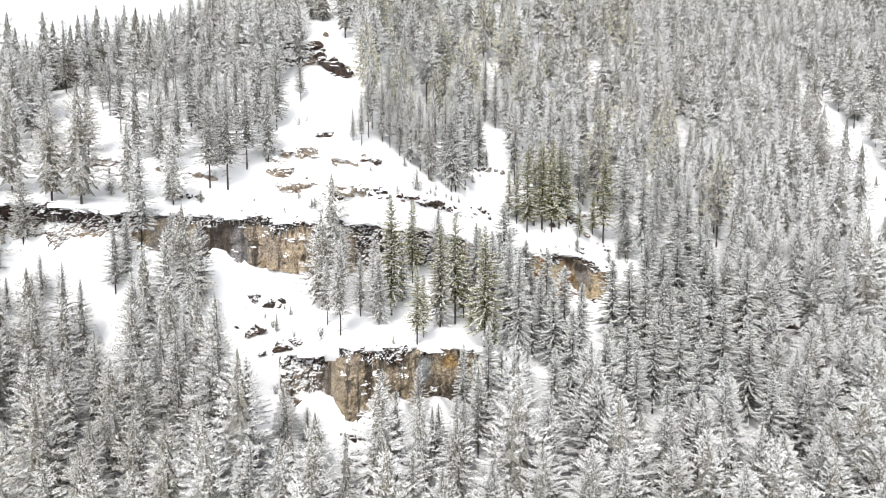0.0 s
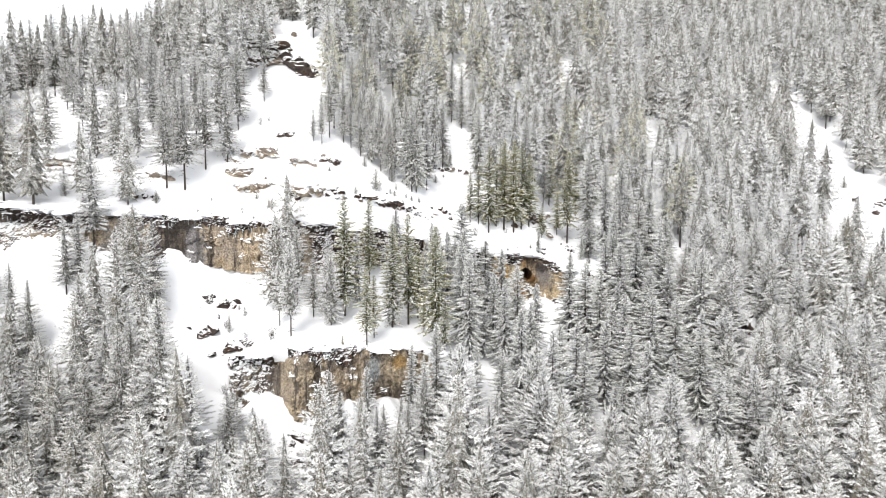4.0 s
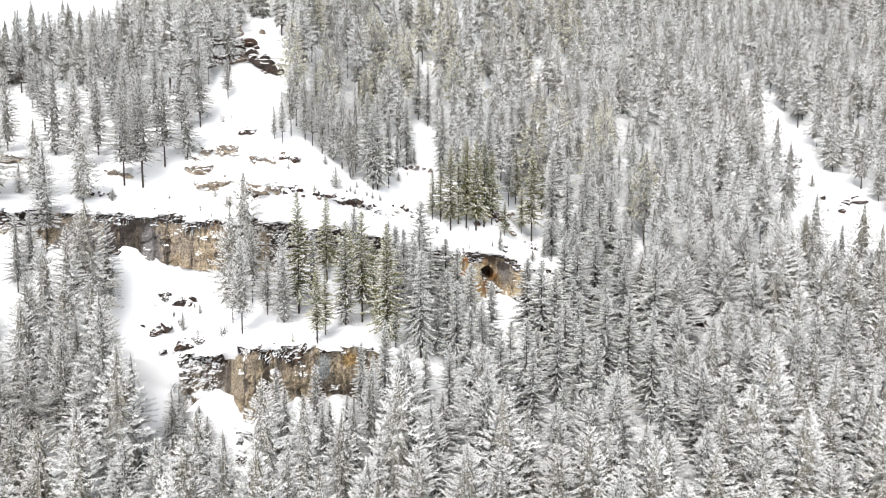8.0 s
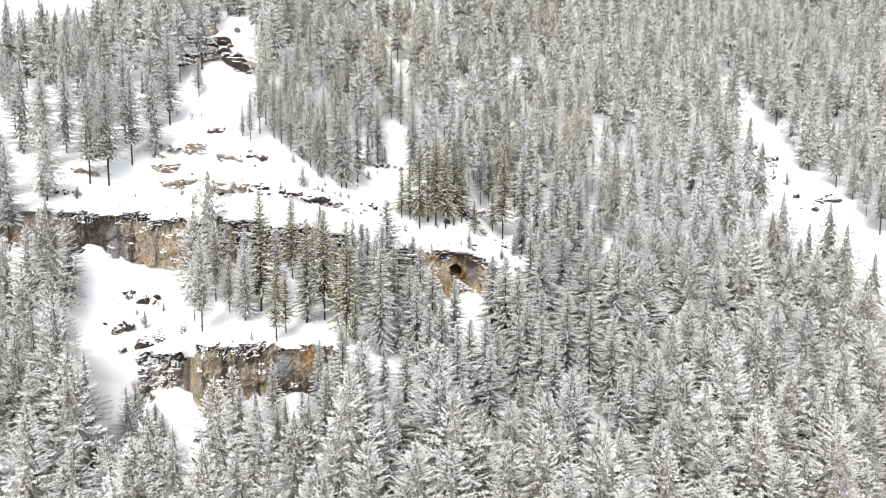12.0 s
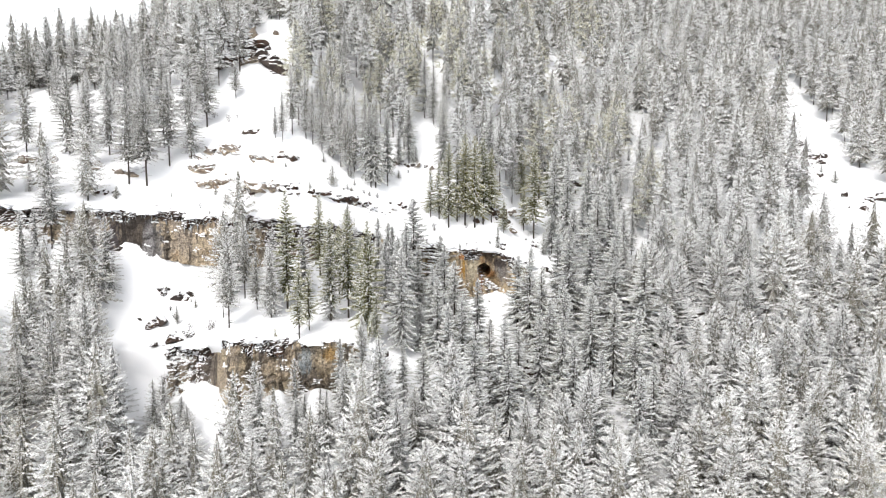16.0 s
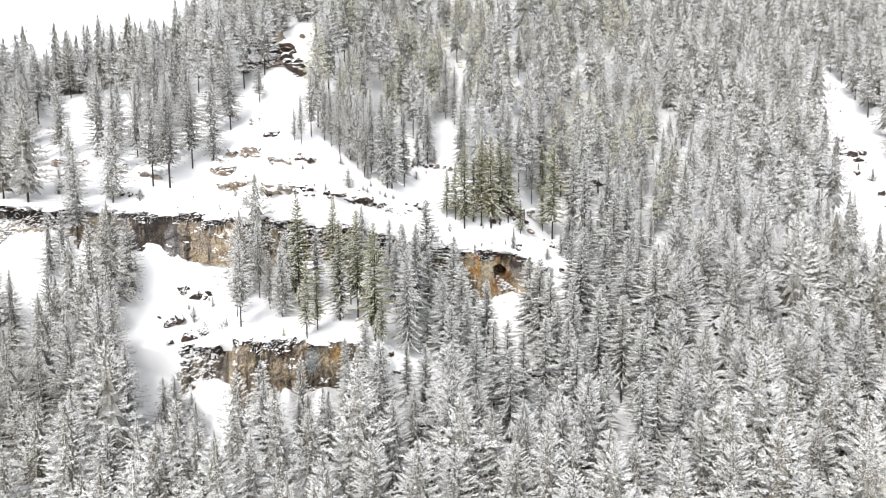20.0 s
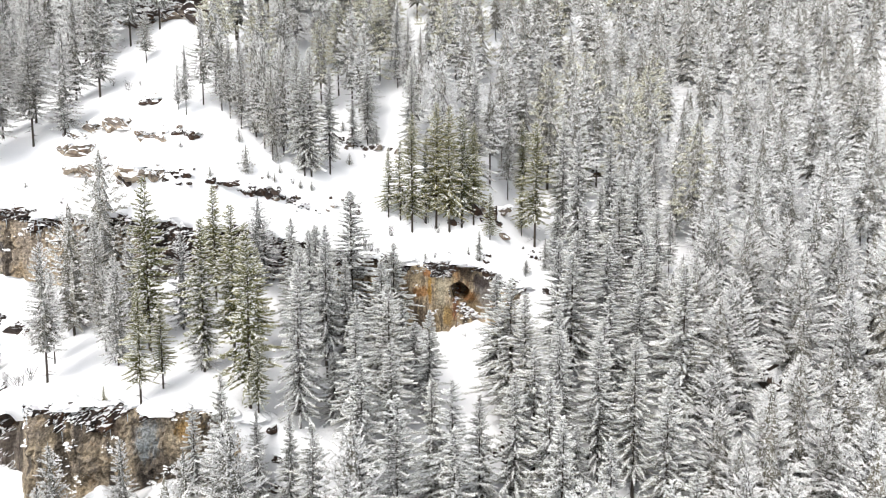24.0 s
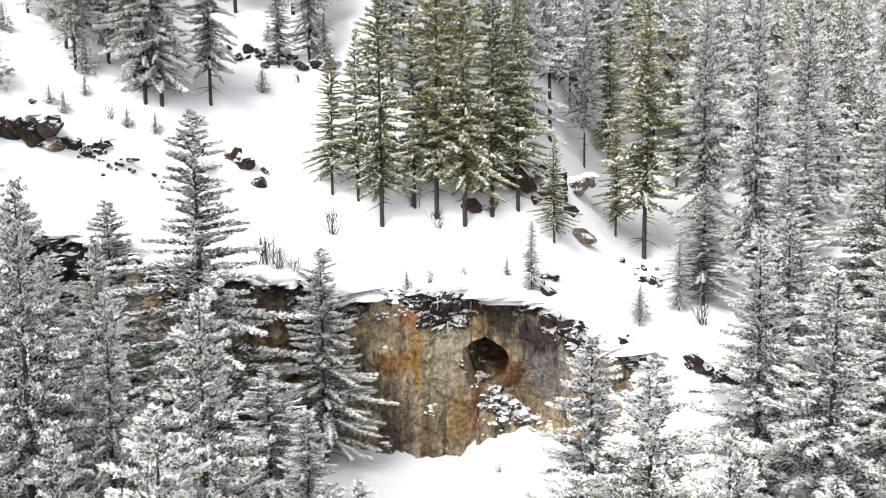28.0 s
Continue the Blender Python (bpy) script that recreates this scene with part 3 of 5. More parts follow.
def unit(v):
    return v / np.maximum(np.linalg.norm(v, axis=-1, keepdims=True), 1e-9)


def rough_stone(seed, mat):
    v, f = rock_mesh(seed, 0.9, 3)
    v = v + np.stack([0.09 * bumps(*v.T, 0.4, seed + q, 3) + 0.07 * bumps(*v.T, 0.13, seed + 9 + q, 2) for q in range(3)], -1)
    return mesh_from("stone", v, f, [mat])


STONES = {m: [rough_stone(300 + 11 * n, m) for n in range(6)] for m in (ROCK_OUTCROP, ROCK_DARK, ROCK_BROKEN)}
PALE, SOMBRE = STONES[ROCK_OUTCROP][:4], STONES[ROCK_DARK][:4]


def heap_up(root, heaps, seed):
    """Uneven heaps of snow, x, y, z and width each, as one covering."""
    g = np.random.default_rng(seed)
    heaps = np.array(heaps)
    w = heaps[:, 3]
    snow = lumps(heaps[:, :3] - [0, 0, 0.03], w * g.uniform(1.0, 1.7, len(w)), w, w * g.uniform(0.6, 1.0, len(w)), seed)
    tagged(part("snow_cap", mesh_from("snow_cap", *snow, [SNOW], smooth=True), root, "uneven heaps of fresh snow"), kind="stuff")


def outcrop(x, y, long, high, seed, mat, label):
    """A broken ledge: angular leaning stones in a row, with snow on and between them."""
    g = np.random.default_rng(seed)
    root = tagged(new("rock_outcrop"), label, "rock", "outcrops on the hillside")
    root.matrix_basis = pose(x, y, ground_z(x, y) - 0.05 * high)
    heaps = []
    count = int(np.clip(5 + 2.6 * long / max(high, 0.6), 6, 14))
    for n in range(count):
        size = high * g.uniform(0.4, 0.95) * (1.0 if n % 3 else 1.2)
        u = (n + 0.5) / count - 0.5
        at = pose(u * long + g.normal(0, 0.08 * long), g.normal(0, 0.12 * long) + 0.2 * size, high * g.uniform(0.0, 0.35), g.uniform(-14, 14), g.uniform(-18, 18), g.uniform(0, 360))
        ob = part("stone", STONES[mat][int(g.integers(6))], root)
        ob.matrix_basis = at @ Matrix.Diagonal((size * g.uniform(1.0, 1.8), size * g.uniform(0.8, 1.2), size * g.uniform(0.8, 1.1), 1))
        for _ in range(3):
            heaps.append((at[0][3] + g.uniform(-0.3, 0.3) * size, at[1][3] + g.uniform(-0.2, 0.3) * size, at[2][3] + 0.22 * size, size * g.uniform(0.16, 0.36)))
    heap_up(root, heaps, seed)


UP, LOW = 7, 3
FACE, CAP, STAIN = (ROCK, "rock_face"), (ROCK_DARK, "caprock"), (ROCK_CAVE, "rock_face")
cliff("limestone_cliff", "tan limestone cliff with dark caprock and icicles", [FACE, CAP], -36, -7.5, UP, 0.7, 1.0, 0.1, 11, cap=0.4,
      ends=(1.0, 3.0), bulges=[(-19.5, 10, 3.6, 4, 0.9), (-32, 11, 2.5, 3, 0.4), (-27.2, 11, 0.8, 5, -0.6)], cap_from=0.86, ice=150, blocks=64, cling=40, knob=1.6)
cliff("limestone_cliff", "dark overhanging cliff band with snowy ledges", [(ROCK_OUTCROP, "rock_face"), CAP], -75, -35, UP, 0.6, 1.5, 0.12, 12, cap=0.8,
      cap_from=0.55, bulges=[(-50, 14.5, 30, 0.8, -0.8)], ice=40, blocks=60, cling=40, knob=1.6)
cliff("limestone_cliff", "broken dark limestone cliff behind firs", [(ROCK_BROKEN, "rock_face"), CAP], -12.5, 3.5, UP, 0.4, 1.4, 0.11, 13, cap=0.5, cap_from=0.55, ends=(2.0, 1.0), blocks=24, cling=30)
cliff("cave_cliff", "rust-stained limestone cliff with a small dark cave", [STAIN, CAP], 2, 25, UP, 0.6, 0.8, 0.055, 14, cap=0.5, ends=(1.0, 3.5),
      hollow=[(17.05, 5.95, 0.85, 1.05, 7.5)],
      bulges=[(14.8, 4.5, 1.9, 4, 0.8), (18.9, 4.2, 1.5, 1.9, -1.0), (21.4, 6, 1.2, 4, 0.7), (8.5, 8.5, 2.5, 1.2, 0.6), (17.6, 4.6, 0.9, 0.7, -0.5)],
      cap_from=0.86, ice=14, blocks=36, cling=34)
cliff("limestone_cliff", "low tan limestone cliff under a snowy bench", [(ROCK_LOW, "rock_face"), CAP], -12.1, 7.0, LOW, 0.6, 1.3, 0.1, 15, cap=0.3,
      ends=(2.2, 4.0), bulges=[(-9.6, -1, 1.5, 5, 0.9), (-3, -4, 4, 2, -1.2), (-7.5, -2, 0.6, 5, -0.8)], cap_from=0.9, ice=30, blocks=12, cling=40, knob=1.5)
cliff("rock_buttress", "leaning tan rock buttress with snowy ledges", [(ROCK_OUTCROP, "rock_face"), CAP], -17.8, -12.0, LOW, 0.8, 1.8, 0.1, 17, cap=0.3, ends=(1.0, 1.6), cap_from=0.8,
      bulges=[(-16.6, -1, 0.9, 4, 0.8), (-14.5, 0, 1, 2, -1.2)], blocks=6, cling=50, knob=1.8)


def scatter_rocks(places, meshes, label, group, seed, grow=1.0, sink=0.3):
    g = np.random.default_rng(seed)
    places = [(x, y, s) for x, y, s in places] + [(x + g.normal(0, 1.1 * s), y + g.normal(0, 0.5 * s), s * g.uniform(0.3, 0.7)) for x, y, s in places for _ in range(2)]
    for x, y, size in places:
        ob = new("rock", meshes[int(g.integers(len(meshes)))])
        s = grow * size * g.uniform(0.85, 1.2)
        ob.matrix_basis = pose(x, y, ground_z(x, y) + (0.25 - sink) * s, g.uniform(-15, 15), g.uniform(-15, 15), g.uniform(0, 360)) @ Matrix.Diagonal((s * g.uniform(1, 1.5), s, s, 1))
        tagged(ob, label, "rock", group)

# ---- conifers ----
def kites(base, along, across, length, width, sag):
    """Folded leaf-shaped sprays: four corners and two triangles each."""
    mid = base + along * (length * 0.45)[:, None]
    down = np.zeros_like(base)
    down[:, 2] = sag
    v = np.stack([base, mid - across * width[:, None] - down, base + along * length[:, None], mid + across * width[:, None] - down], 1)
    i = 4 * np.arange(len(base))[:, None]
    return v.reshape(-1, 3), np.concatenate([i + [0, 1, 2], i + [0, 2, 3]], 0)


def conifer(seed, tall, wide, bare, boughs, sprays, snowy, sides=6, spike=10, fine=1.0, capped=0, broad=1.0, droop=0.3, fluff=0.3, core=0.6, puff=1.0, tilt=-0.05, uneven=0.72):
    """Arrays of a fir: trunk; needle sprays with a dense inside coloured as in shade; the snow that lies on them."""
    g = np.random.default_rng(seed)
    h = (np.arange(boughs) + g.uniform(0, 1, boughs)) / boughs
    az = np.arange(boughs) * 2.39996 + g.normal(0, 0.4, boughs)
    zb = tall * (bare + (0.965 - bare) * h)

    def girth(q):
        return (1 - q) ** 0.75 * np.clip(0.6 + 2.4 * q, 0, 1) + 0.02

    phase = g.uniform(0, 6.3, 3)
    ragged = 1 + 0.09 * np.sin(13 * h + phase[0]) + 0.12 * np.sin(az * 2 + 6 * h + phase[1])
    reach = wide * girth(h) * ragged * g.uniform(uneven, 1.12, boughs)
    rise = tilt + 0.8 * h + g.normal(0, 0.1, boughs)
    # fans of sprays along every bough, drooping and lifting again at the tip
    n = boughs * sprays
    share = reach + 0.1 * wide
    b = np.sort(g.choice(boughs, n, p=share / share.sum()))
    s = 0.75 * core + (1 - 0.75 * core) * g.uniform(0, 1, n) ** 0.75
    r = reach[b]
    p = np.stack([np.cos(az[b]) * r * s, np.sin(az[b]) * r * s, zb[b] + r * (rise[b] * s - droop * s**2 + 0.4 * droop * s**4)], -1)
    slope = rise[b] - 2 * droop * s + 1.6 * droop * s**3
    turn = np.where(np.arange(n) % 2 == 0, 1, -1) * g.uniform(0.25, 1.2, n) * (1 - 0.75 * s**4)
    a2 = az[b] + turn
    along = unit(np.stack([np.cos(a2), np.sin(a2), slope * np.cos(turn) + fluff * g.normal(0.25, 0.9, n)], -1))
    across = unit(np.stack([-np.sin(a2), np.cos(a2), g.normal(0, 0.5, n)], -1))
    size = fine * (0.26 + 0.16 * r * (1.15 - s)) * g.uniform(0.65, 1.35, n)
    wid = size * broad * g.uniform(0.15, 0.27, n)
    cv, cf = kites(p, along, across, size, wid, 0.22 * size)
    # most sprays near the trunk get the needle colour darkened for shade
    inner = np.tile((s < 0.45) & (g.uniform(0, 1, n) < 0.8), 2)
    # the dense inside of the crown, as ragged tiers in the shade-toned colour
    if core:
        tiers, m = max(6, int((0.96 - bare) * tall / 0.8)), 6
        q = (np.arange(tiers) + 0.4) / tiers
        k = np.arange(2 * m) * np.pi / m
        rad = core * wide * girth(q)[:, None] * np.where(np.arange(2 * m) % 2 == 0, 1.0, 0.5) * g.uniform(0.75, 1.2, (tiers, 2 * m))
        ang = k + g.uniform(0, 6.3, tiers)[:, None]
        z = tall * (bare + (0.965 - bare) * q)
        rim = np.stack([rad * np.cos(ang), rad * np.sin(ang), z[:, None] - 0.2 - (0.75 - 0.35 * q[:, None]) * rad], -1)
        top = np.stack([0 * z, 0 * z, z + 1.1], -1)[:, None]
        iv = np.concatenate([top, rim], 1).reshape(-1, 3)
        i = (2 * m + 1) * np.arange(tiers)[:, None]
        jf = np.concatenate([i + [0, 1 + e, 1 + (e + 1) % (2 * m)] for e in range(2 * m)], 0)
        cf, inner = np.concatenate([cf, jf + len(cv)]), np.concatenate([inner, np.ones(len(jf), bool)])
        cv = np.concatenate([cv, iv])
    crown = (cv, cf, inner)
    keep = g.uniform(0, 1, n) < snowy * (0.35 + 0.9 * s)
    c = int(keep.sum())
    snow = kites(p[keep] + [0, 0, 0.02], along[keep], across[keep], size[keep] * g.uniform(0.5, 0.95, c), wid[keep] * g.uniform(0.45, 0.9, c), 0.16 * size[keep])
    if capped:
        pick = g.integers(0, n, capped)
        big = puff * g.uniform(0.025, 0.085, capped) * (0.6 + 0.5 * r[pick] / wide)
        v, f = domes(p[pick] + along[pick] * (0.4 * size[pick])[:, None] + [0, 0, 0.03], along[pick], across[pick], big * 1.7, big, 0.75 * big)
        snow = np.concatenate([snow[0], v]), np.concatenate([snow[1], f + len(snow[0])])
    # trunk with a slight bend, and dead twigs on its lower part
    k = 7
    t = np.linspace(0, 1, k)
    r = 0.0095 * tall * (1 - t) ** 0.8 + 0.012
    bend = np.stack([0.005 * tall * np.sin(2.2 * t + g.uniform(0, 6)), 0.005 * tall * np.sin(2.0 * t + g.uniform(0, 6)), 0 * t], -1)
    bend -= bend[0]
    ang = np.arange(sides) * 2 * np.pi / sides
    tv = np.stack([r[:, None] * np.cos(ang), r[:, None] * np.sin(ang), np.broadcast_to((t * 0.97 * tall - 0.4)[:, None], (k, sides))], -1) + bend[:, None]
    i, j = np.meshgrid(np.arange(k - 1), np.arange(sides), indexing="ij")
    q = np.stack([i * sides + j, i * sides + (j + 1) % sides, (i + 1) * sides + (j + 1) % sides, (i + 1) * sides + j], -1).reshape(-1, 4)
    tf = np.concatenate([q[:, :3], q[:, [0, 2, 3]]], 0)
    if spike:
        zz = tall * g.uniform(0.06, bare + 0.3, spike)
        a = g.uniform(0, 2 * np.pi, spike)
        out = np.stack([np.cos(a), np.sin(a), g.uniform(-0.6, 0.0, spike)], -1) * (wide * g.uniform(0.15, 0.5, spike))[:, None]
        o = np.stack([0 * zz, 0 * zz, zz], -1)
        sv = np.stack([o, o + [0, 0, 0.05], o + out, o + 0.5 * out + [0, 0, 0.03]], 1).reshape(-1, 3)
        si = 4 * np.arange(spike)[:, None]
        tf = np.concatenate([tf, len(tv.reshape(-1, 3)) + np.concatenate([si + [0, 2, 3], si + [0, 3, 1]], 0)], 0)
        tv = np.concatenate([tv.reshape(-1, 3), sv], 0)
    return (tv.reshape(-1, 3), tf), crown, snow


def fir_thing(seed, label, needles, shade, **kw):
    """One fir of unit placing: an Empty at its foot with trunk, crown and snow."""
    trunk, crown, snow = conifer(seed, **kw)
    root = new("fir_tree")
    tagged(root, label, "tree", "firs on the hillside")
    part("trunk", mesh_from("trunk", *trunk, [BARK]), root)
    v, f, inner = crown
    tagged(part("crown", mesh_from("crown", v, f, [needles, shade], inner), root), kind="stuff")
    tagged(part("snow_load", mesh_from("snow_load", *snow, [SNOW_LOAD]), root, "white snow lying on the boughs"), kind="stuff")
    return root

# ---- where single firs stand: x, y and height ----
BENCH_FIRS = [
    (-11.0, -24.3, 10.8), (-11.8, -16.5, 9.7), (-13.0, -20.6, 7.5), (-7.1, -21.5, 8.8), (-5.9, -19.0, 14.4),
    (-2.7, -26.1, 8.7), (-2.1, -24.1, 7.2), (-3.8, -11.2, 11.3), (-0.3, -21.2, 12.3), (-0.3, -16.3, 9.9),
    (1.4, -19.6, 13.2), (3.2, -20.6, 4.6), (4.5, -24.3, 13.7), (5.5, -25.3, 6.1), (5.9, -14.5, 11.1),
    (7.8, -16.3, 13.0), (7.3, -15.0, 10.4), (-5.2, -26.5, 1.4), (-7.9, -19.8, 7.7), (2.4, -17.2, 9.3),
]
LEDGE_FIRS = [
    (11.9, 1.3, 12.5), (9.3, 1.9, 7.4), (14.2, 2.9, 13.3), (15.6, 2.8, 13.5), (16.8, 3.7, 12.9),
    (18.0, 4.5, 11.1), (19.8, 3.7, 5.2), (22.9, 17.6, 9.8), (24.5, 9.3, 14.5), (23.0, 9.9, 7.1),
    (30.3, 18.6, 9.7), (10.5, 2.2, 8.4), (13.1, 3.0, 9.5), (27.2, 17.3, 8.3),
]
UPPER_FIRS = [
    (-4.6, 1.3, 11.3), (-7.1, 10.5, 10.1), (-8.2, 9.8, 9.2), (-6.4, 20.4, 10.6), (-2.0, -1.0, 9.6),
    (-1.4, 0.6, 12.4), (0.3, 0.1, 12.8), (1.1, -0.4, 12.2), (1.7, 0.0, 13.5), (3.1, 2.0, 11.4),
    (4.0, 8.4, 5.7), (6.9, 20.4, 11.1), (8.5, 19.1, 10.7), (10.2, 18.2, 9.6), (5.4, 9.6, 10.6),
    (6.5, 9.1, 3.4), (-11.2, -0.7, 7.3), (-12.5, 0.2, 4.7), (-10.5, 1.8, 10.2), (-8.6, 2.1, 10.1),
    (-7.5, 1.6, 8.7), (-6.1, 1.1, 9.7), (-3.2, -0.0, 11.5),
]
LEFT_FIRS = [
    (-66.9, 15.6, 10.1), (-58.9, 5.6, 11.7), (-52.7, -3.7, 12.7), (-49.6, 1.1, 12.0), (-48.3, 8.6, 10.8),
    (-42.4, -0.1, 13.2), (-42.0, 4.4, 11.6), (-37.4, -4.5, 12.6), (-42.2, 11.0, 10.1), (-37.0, 0.8, 11.6),
    (-37.3, 7.4, 15.1), (-35.6, 6.7, 11.4), (-29.8, -8.1, 13.1), (-30.2, -2.8, 12.7), (-27.7, -7.5, 14.8),
    (-28.6, 0.2, 13.8), (-26.2, -3.7, 12.6), (-23.7, -2.2, 11.4), (-24.1, 4.9, 13.5), (-21.7, 10.8, 6.1),
    (-55.9, 19.4, 8.6), (-53.3, 16.2, 9.7), (-67.8, 31.0, 13.3), (-57.0, 28.2, 13.8), (-62.3, 28.0, 14.5),
    (-71.1, 24.9, 12.3), (-26.6, 4.3, 13.5),
]
CLIFF_FOOT_FIRS = [
    (-34.7, -17.9, 12.5), (-28.0, -18.0, 10.4), (-30.1, -22.7, 12.5), (-46.9, -20.3, 10.7), (-36.7, -20.6, 9.0),
    (-35.8, -19.3, 7.4), (-43.8, -22.7, 5.6), (-44.0, -18.9, 1.6), (-46.6, -24.4, 4.3), (-40.7, -12.2, 3.4),
    (-43.8, -24.5, 5.8), (-18.0, -16.5, 1.6), (-19.0, -19.5, 2.3), (-16.4, -12.1, 1.6), (-16.3, -8.8, 2.2),
    (-29.9, -11.5, 1.8),
]
LOW_FRONT_FIRS = [
    (-5.9, -31.5, 8.6), (-2.4, -29.4, 7.2), (2.1, -28.2, 8.6), (-0.4, -33.3, 6.5), (1.3, -33.8, 7.8),
    (-13.2, -32.3, 5.4), (-15.3, -31.8, 6.3), (-4.9, -34.1, 6.1), (5.2, -30.8, 5.2), (3.3, -27.8, 7.1),
    (61.8, -7.8, 10.1), (67.2, -7.0, 9.1), (57.6, -6.4, 8.3), (64.9, 4.4, 5.4),
]
FOOT_FIRS = [
    (-36.6, -34.3, 10.8), (-37.3, -36.9, 12.2), (-35.8, -33.1, 9.3), (-17.9, -36.2, 12.6), (-20.7, -35.8, 17.6),
    (-31.4, -28.4, 13.2), (-37.8, -26.2, 10.2), (-39.6, -26.2, 11.4), (-24.7, -34.9, 13.6), (-27.5, -31.5, 11.3),
    (-22.7, -36.2, 11.2), (-14.9, -34.7, 8.8), (-11.8, -34.3, 6.4), (-42.4, -31.6, 9.0), (-33.0, -33.6, 10.5),
    (-30.9, -34.0, 8.8), (-27.6, -35.8, 10.8), (-4.4, -34.7, 9.4), (-1.0, -34.3, 7.2), (2.0, -34.3, 8.0),
]
CAVE_FRONT_FIRS = [
    (4.0, -13.4, 11.0), (13.7, -20.2, 12.3), (5.2, -15.6, 9.5), (6.9, -12.4, 9.8), (-9.4, -19.4, 7.0), (-7.9, -17.8, 9.3),
    (-4.9, -15.3, 8.8), (-0.4, -21.1, 9.2), (9.1, -15.0, 10.3), (12.3, -16.1, 12.2), (16.3, -17.0, 10.2),
    (21.3, 13.2, 9.7),
]
LOWER_FIRS = [
    (-31.4, -17.5, 7.5), (-22.3, -31.2, 14.1), (-25.4, -30.9, 11.4), (-21.3, -35.8, 11.0),
    (-8.2, -41.5, 11.8), (-20.9, -40.5, 11.2), (-16.0, -42.8, 11.0), (4.6, -29.2, 11.7), (6.1, -27.3, 7.5),
    (9.3, -38.4, 11.8), (10.4, -33.2, 7.9), (12.3, -42.9, 13.0), (8.3, -43.0, 12.7), (14.1, -33.2, 14.0),
    (17.7, -25.5, 11.1), (19.2, -26.9, 12.8), (15.3, -42.0, 12.6), (4.1, -43.2, 11.3), (-2.5, -42.8, 12.1),
]
EAST_FIRS = [
    (26.6, -7.2, 11.5), (32.8, 13.3, 8.0), (34.6, 12.9, 8.9), (38.0, 13.1, 8.9), (41.1, 22.5, 7.7),
    (39.8, 10.5, 11.2), (46.6, 20.1, 11.1), (46.9, 5.2, 11.3), (35.9, -14.2, 13.0), (40.0, -6.6, 12.8),
    (42.1, -9.4, 12.7), (45.0, -9.5, 12.7), (51.6, 3.2, 11.3), (60.2, 12.3, 11.5), (61.0, 9.8, 12.3),
    (50.0, -7.9, 12.6), (45.1, -13.6, 12.9), (48.1, -15.0, 12.9), (26.4, -18.3, 11.0), (39.6, -15.7, 12.3),
    (25.5, -24.5, 12.4), (29.1, -20.1, 12.0), (29.3, -27.3, 11.2), (33.4, -23.7, 11.9), (37.4, -20.2, 11.0),
    (32.3, -31.6, 13.0), (39.7, -24.4, 12.9), (42.7, -20.8, 12.1),
]
EAST_EDGE_FIRS = [
    (43.3, -24.4, 11.5), (44.9, -26.7, 13.0), (49.5, -23.0, 12.2), (52.2, -22.0, 12.9), (56.3, -20.8, 12.8),
    (39.1, -29.7, 12.0),
]
EAST_FOOT_FIRS = [
    (28.5, -31.0, 11.8), (24.6, -34.4, 12.2), (28.8, -37.5, 11.8), (30.9, -37.3, 11.2), (34.7, -36.7, 11.5),
    (39.1, -38.3, 12.8), (41.6, -35.1, 10.9), (47.9, -33.3, 10.9), (45.0, -34.9, 12.3), (52.1, -30.4, 11.5),
    (55.9, -28.6, 12.1), (62.1, -22.0, 11.9), (56.4, -33.0, 11.6), (44.7, -40.2, 13.2), (47.5, -38.5, 11.3),
    (52.6, -38.7, 11.8), (20.4, -39.6, 11.3), (25.2, -42.8, 12.3), (30.4, -42.9, 11.5), (37.2, -34.0, 11.7),
]

# ---- where single rocks lie: x, y and size ----
SLOPE_ROCKS = [
    (-37.6, -3.5, 1.5), (-46.4, -0.5, 1.6), (-44.2, -0.9, 1.2), (-42.6, 1.1, 0.7), (-23.0, -2.0, 1.5), (-21.1, -0.7, 1.3),
    (-19.7, -0.7, 1.0), (-22.3, -1.2, 1.0), (-17.0, 3.2, 0.8), (-16.1, 2.3, 0.7), (-13.6, -3.8, 1.4), (-12.8, -3.7, 1.0),
    (-10.7, -3.3, 1.0), (-9.1, -3.8, 1.3), (-8.3, -3.4, 0.6), (-20.4, -4.8, 1.8), (-17.9, -5.3, 1.3), (-22.4, -3.4, 1.3),
    (-32.7, -11.2, 1.6), (-31.6, -11.3, 1.2),
]
LEDGE_ROCKS = [
    (-13.4, -8.7, 1.8), (-12.3, -9.1, 1.5), (-10.9, -9.2, 1.5), (-9.2, -9.2, 1.3), (-7.9, -8.8, 1.2), (-6.5, -8.4, 1.2),
    (-5.2, -7.7, 1.1), (-3.6, -6.5, 1.2), (-2.0, -5.8, 1.1), (-0.4, -4.6, 1.0), (1.4, -3.9, 0.6), (3.2, -2.8, 0.7),
    (4.4, -1.2, 1.4),
]
BENCH_ROCKS = [
    (6.7, 9.1, 1.4), (5.3, 8.7, 0.8), (3.7, 8.8, 0.8), (15.9, 5.0, 2.0), (17.9, 5.8, 1.8), (19.7, 7.3, 1.8),
    (29.9, 25.0, 1.6), (32.3, 24.5, 1.5), (45.8, 25.2, 1.4), (45.7, 21.4, 1.4), (46.5, 20.9, 1.0),
]
FIELD_ROCKS = [
    (-22.7, -14.8, 0.9), (-21.0, -14.8, 1.1), (-19.7, -14.8, 0.6), (-20.8, -19.5, 1.2), (-21.6, -19.4, 0.9), (-19.4, -24.8, 0.6),
    (-16.3, -22.8, 0.7), (-17.6, -24.0, 1.2),
]
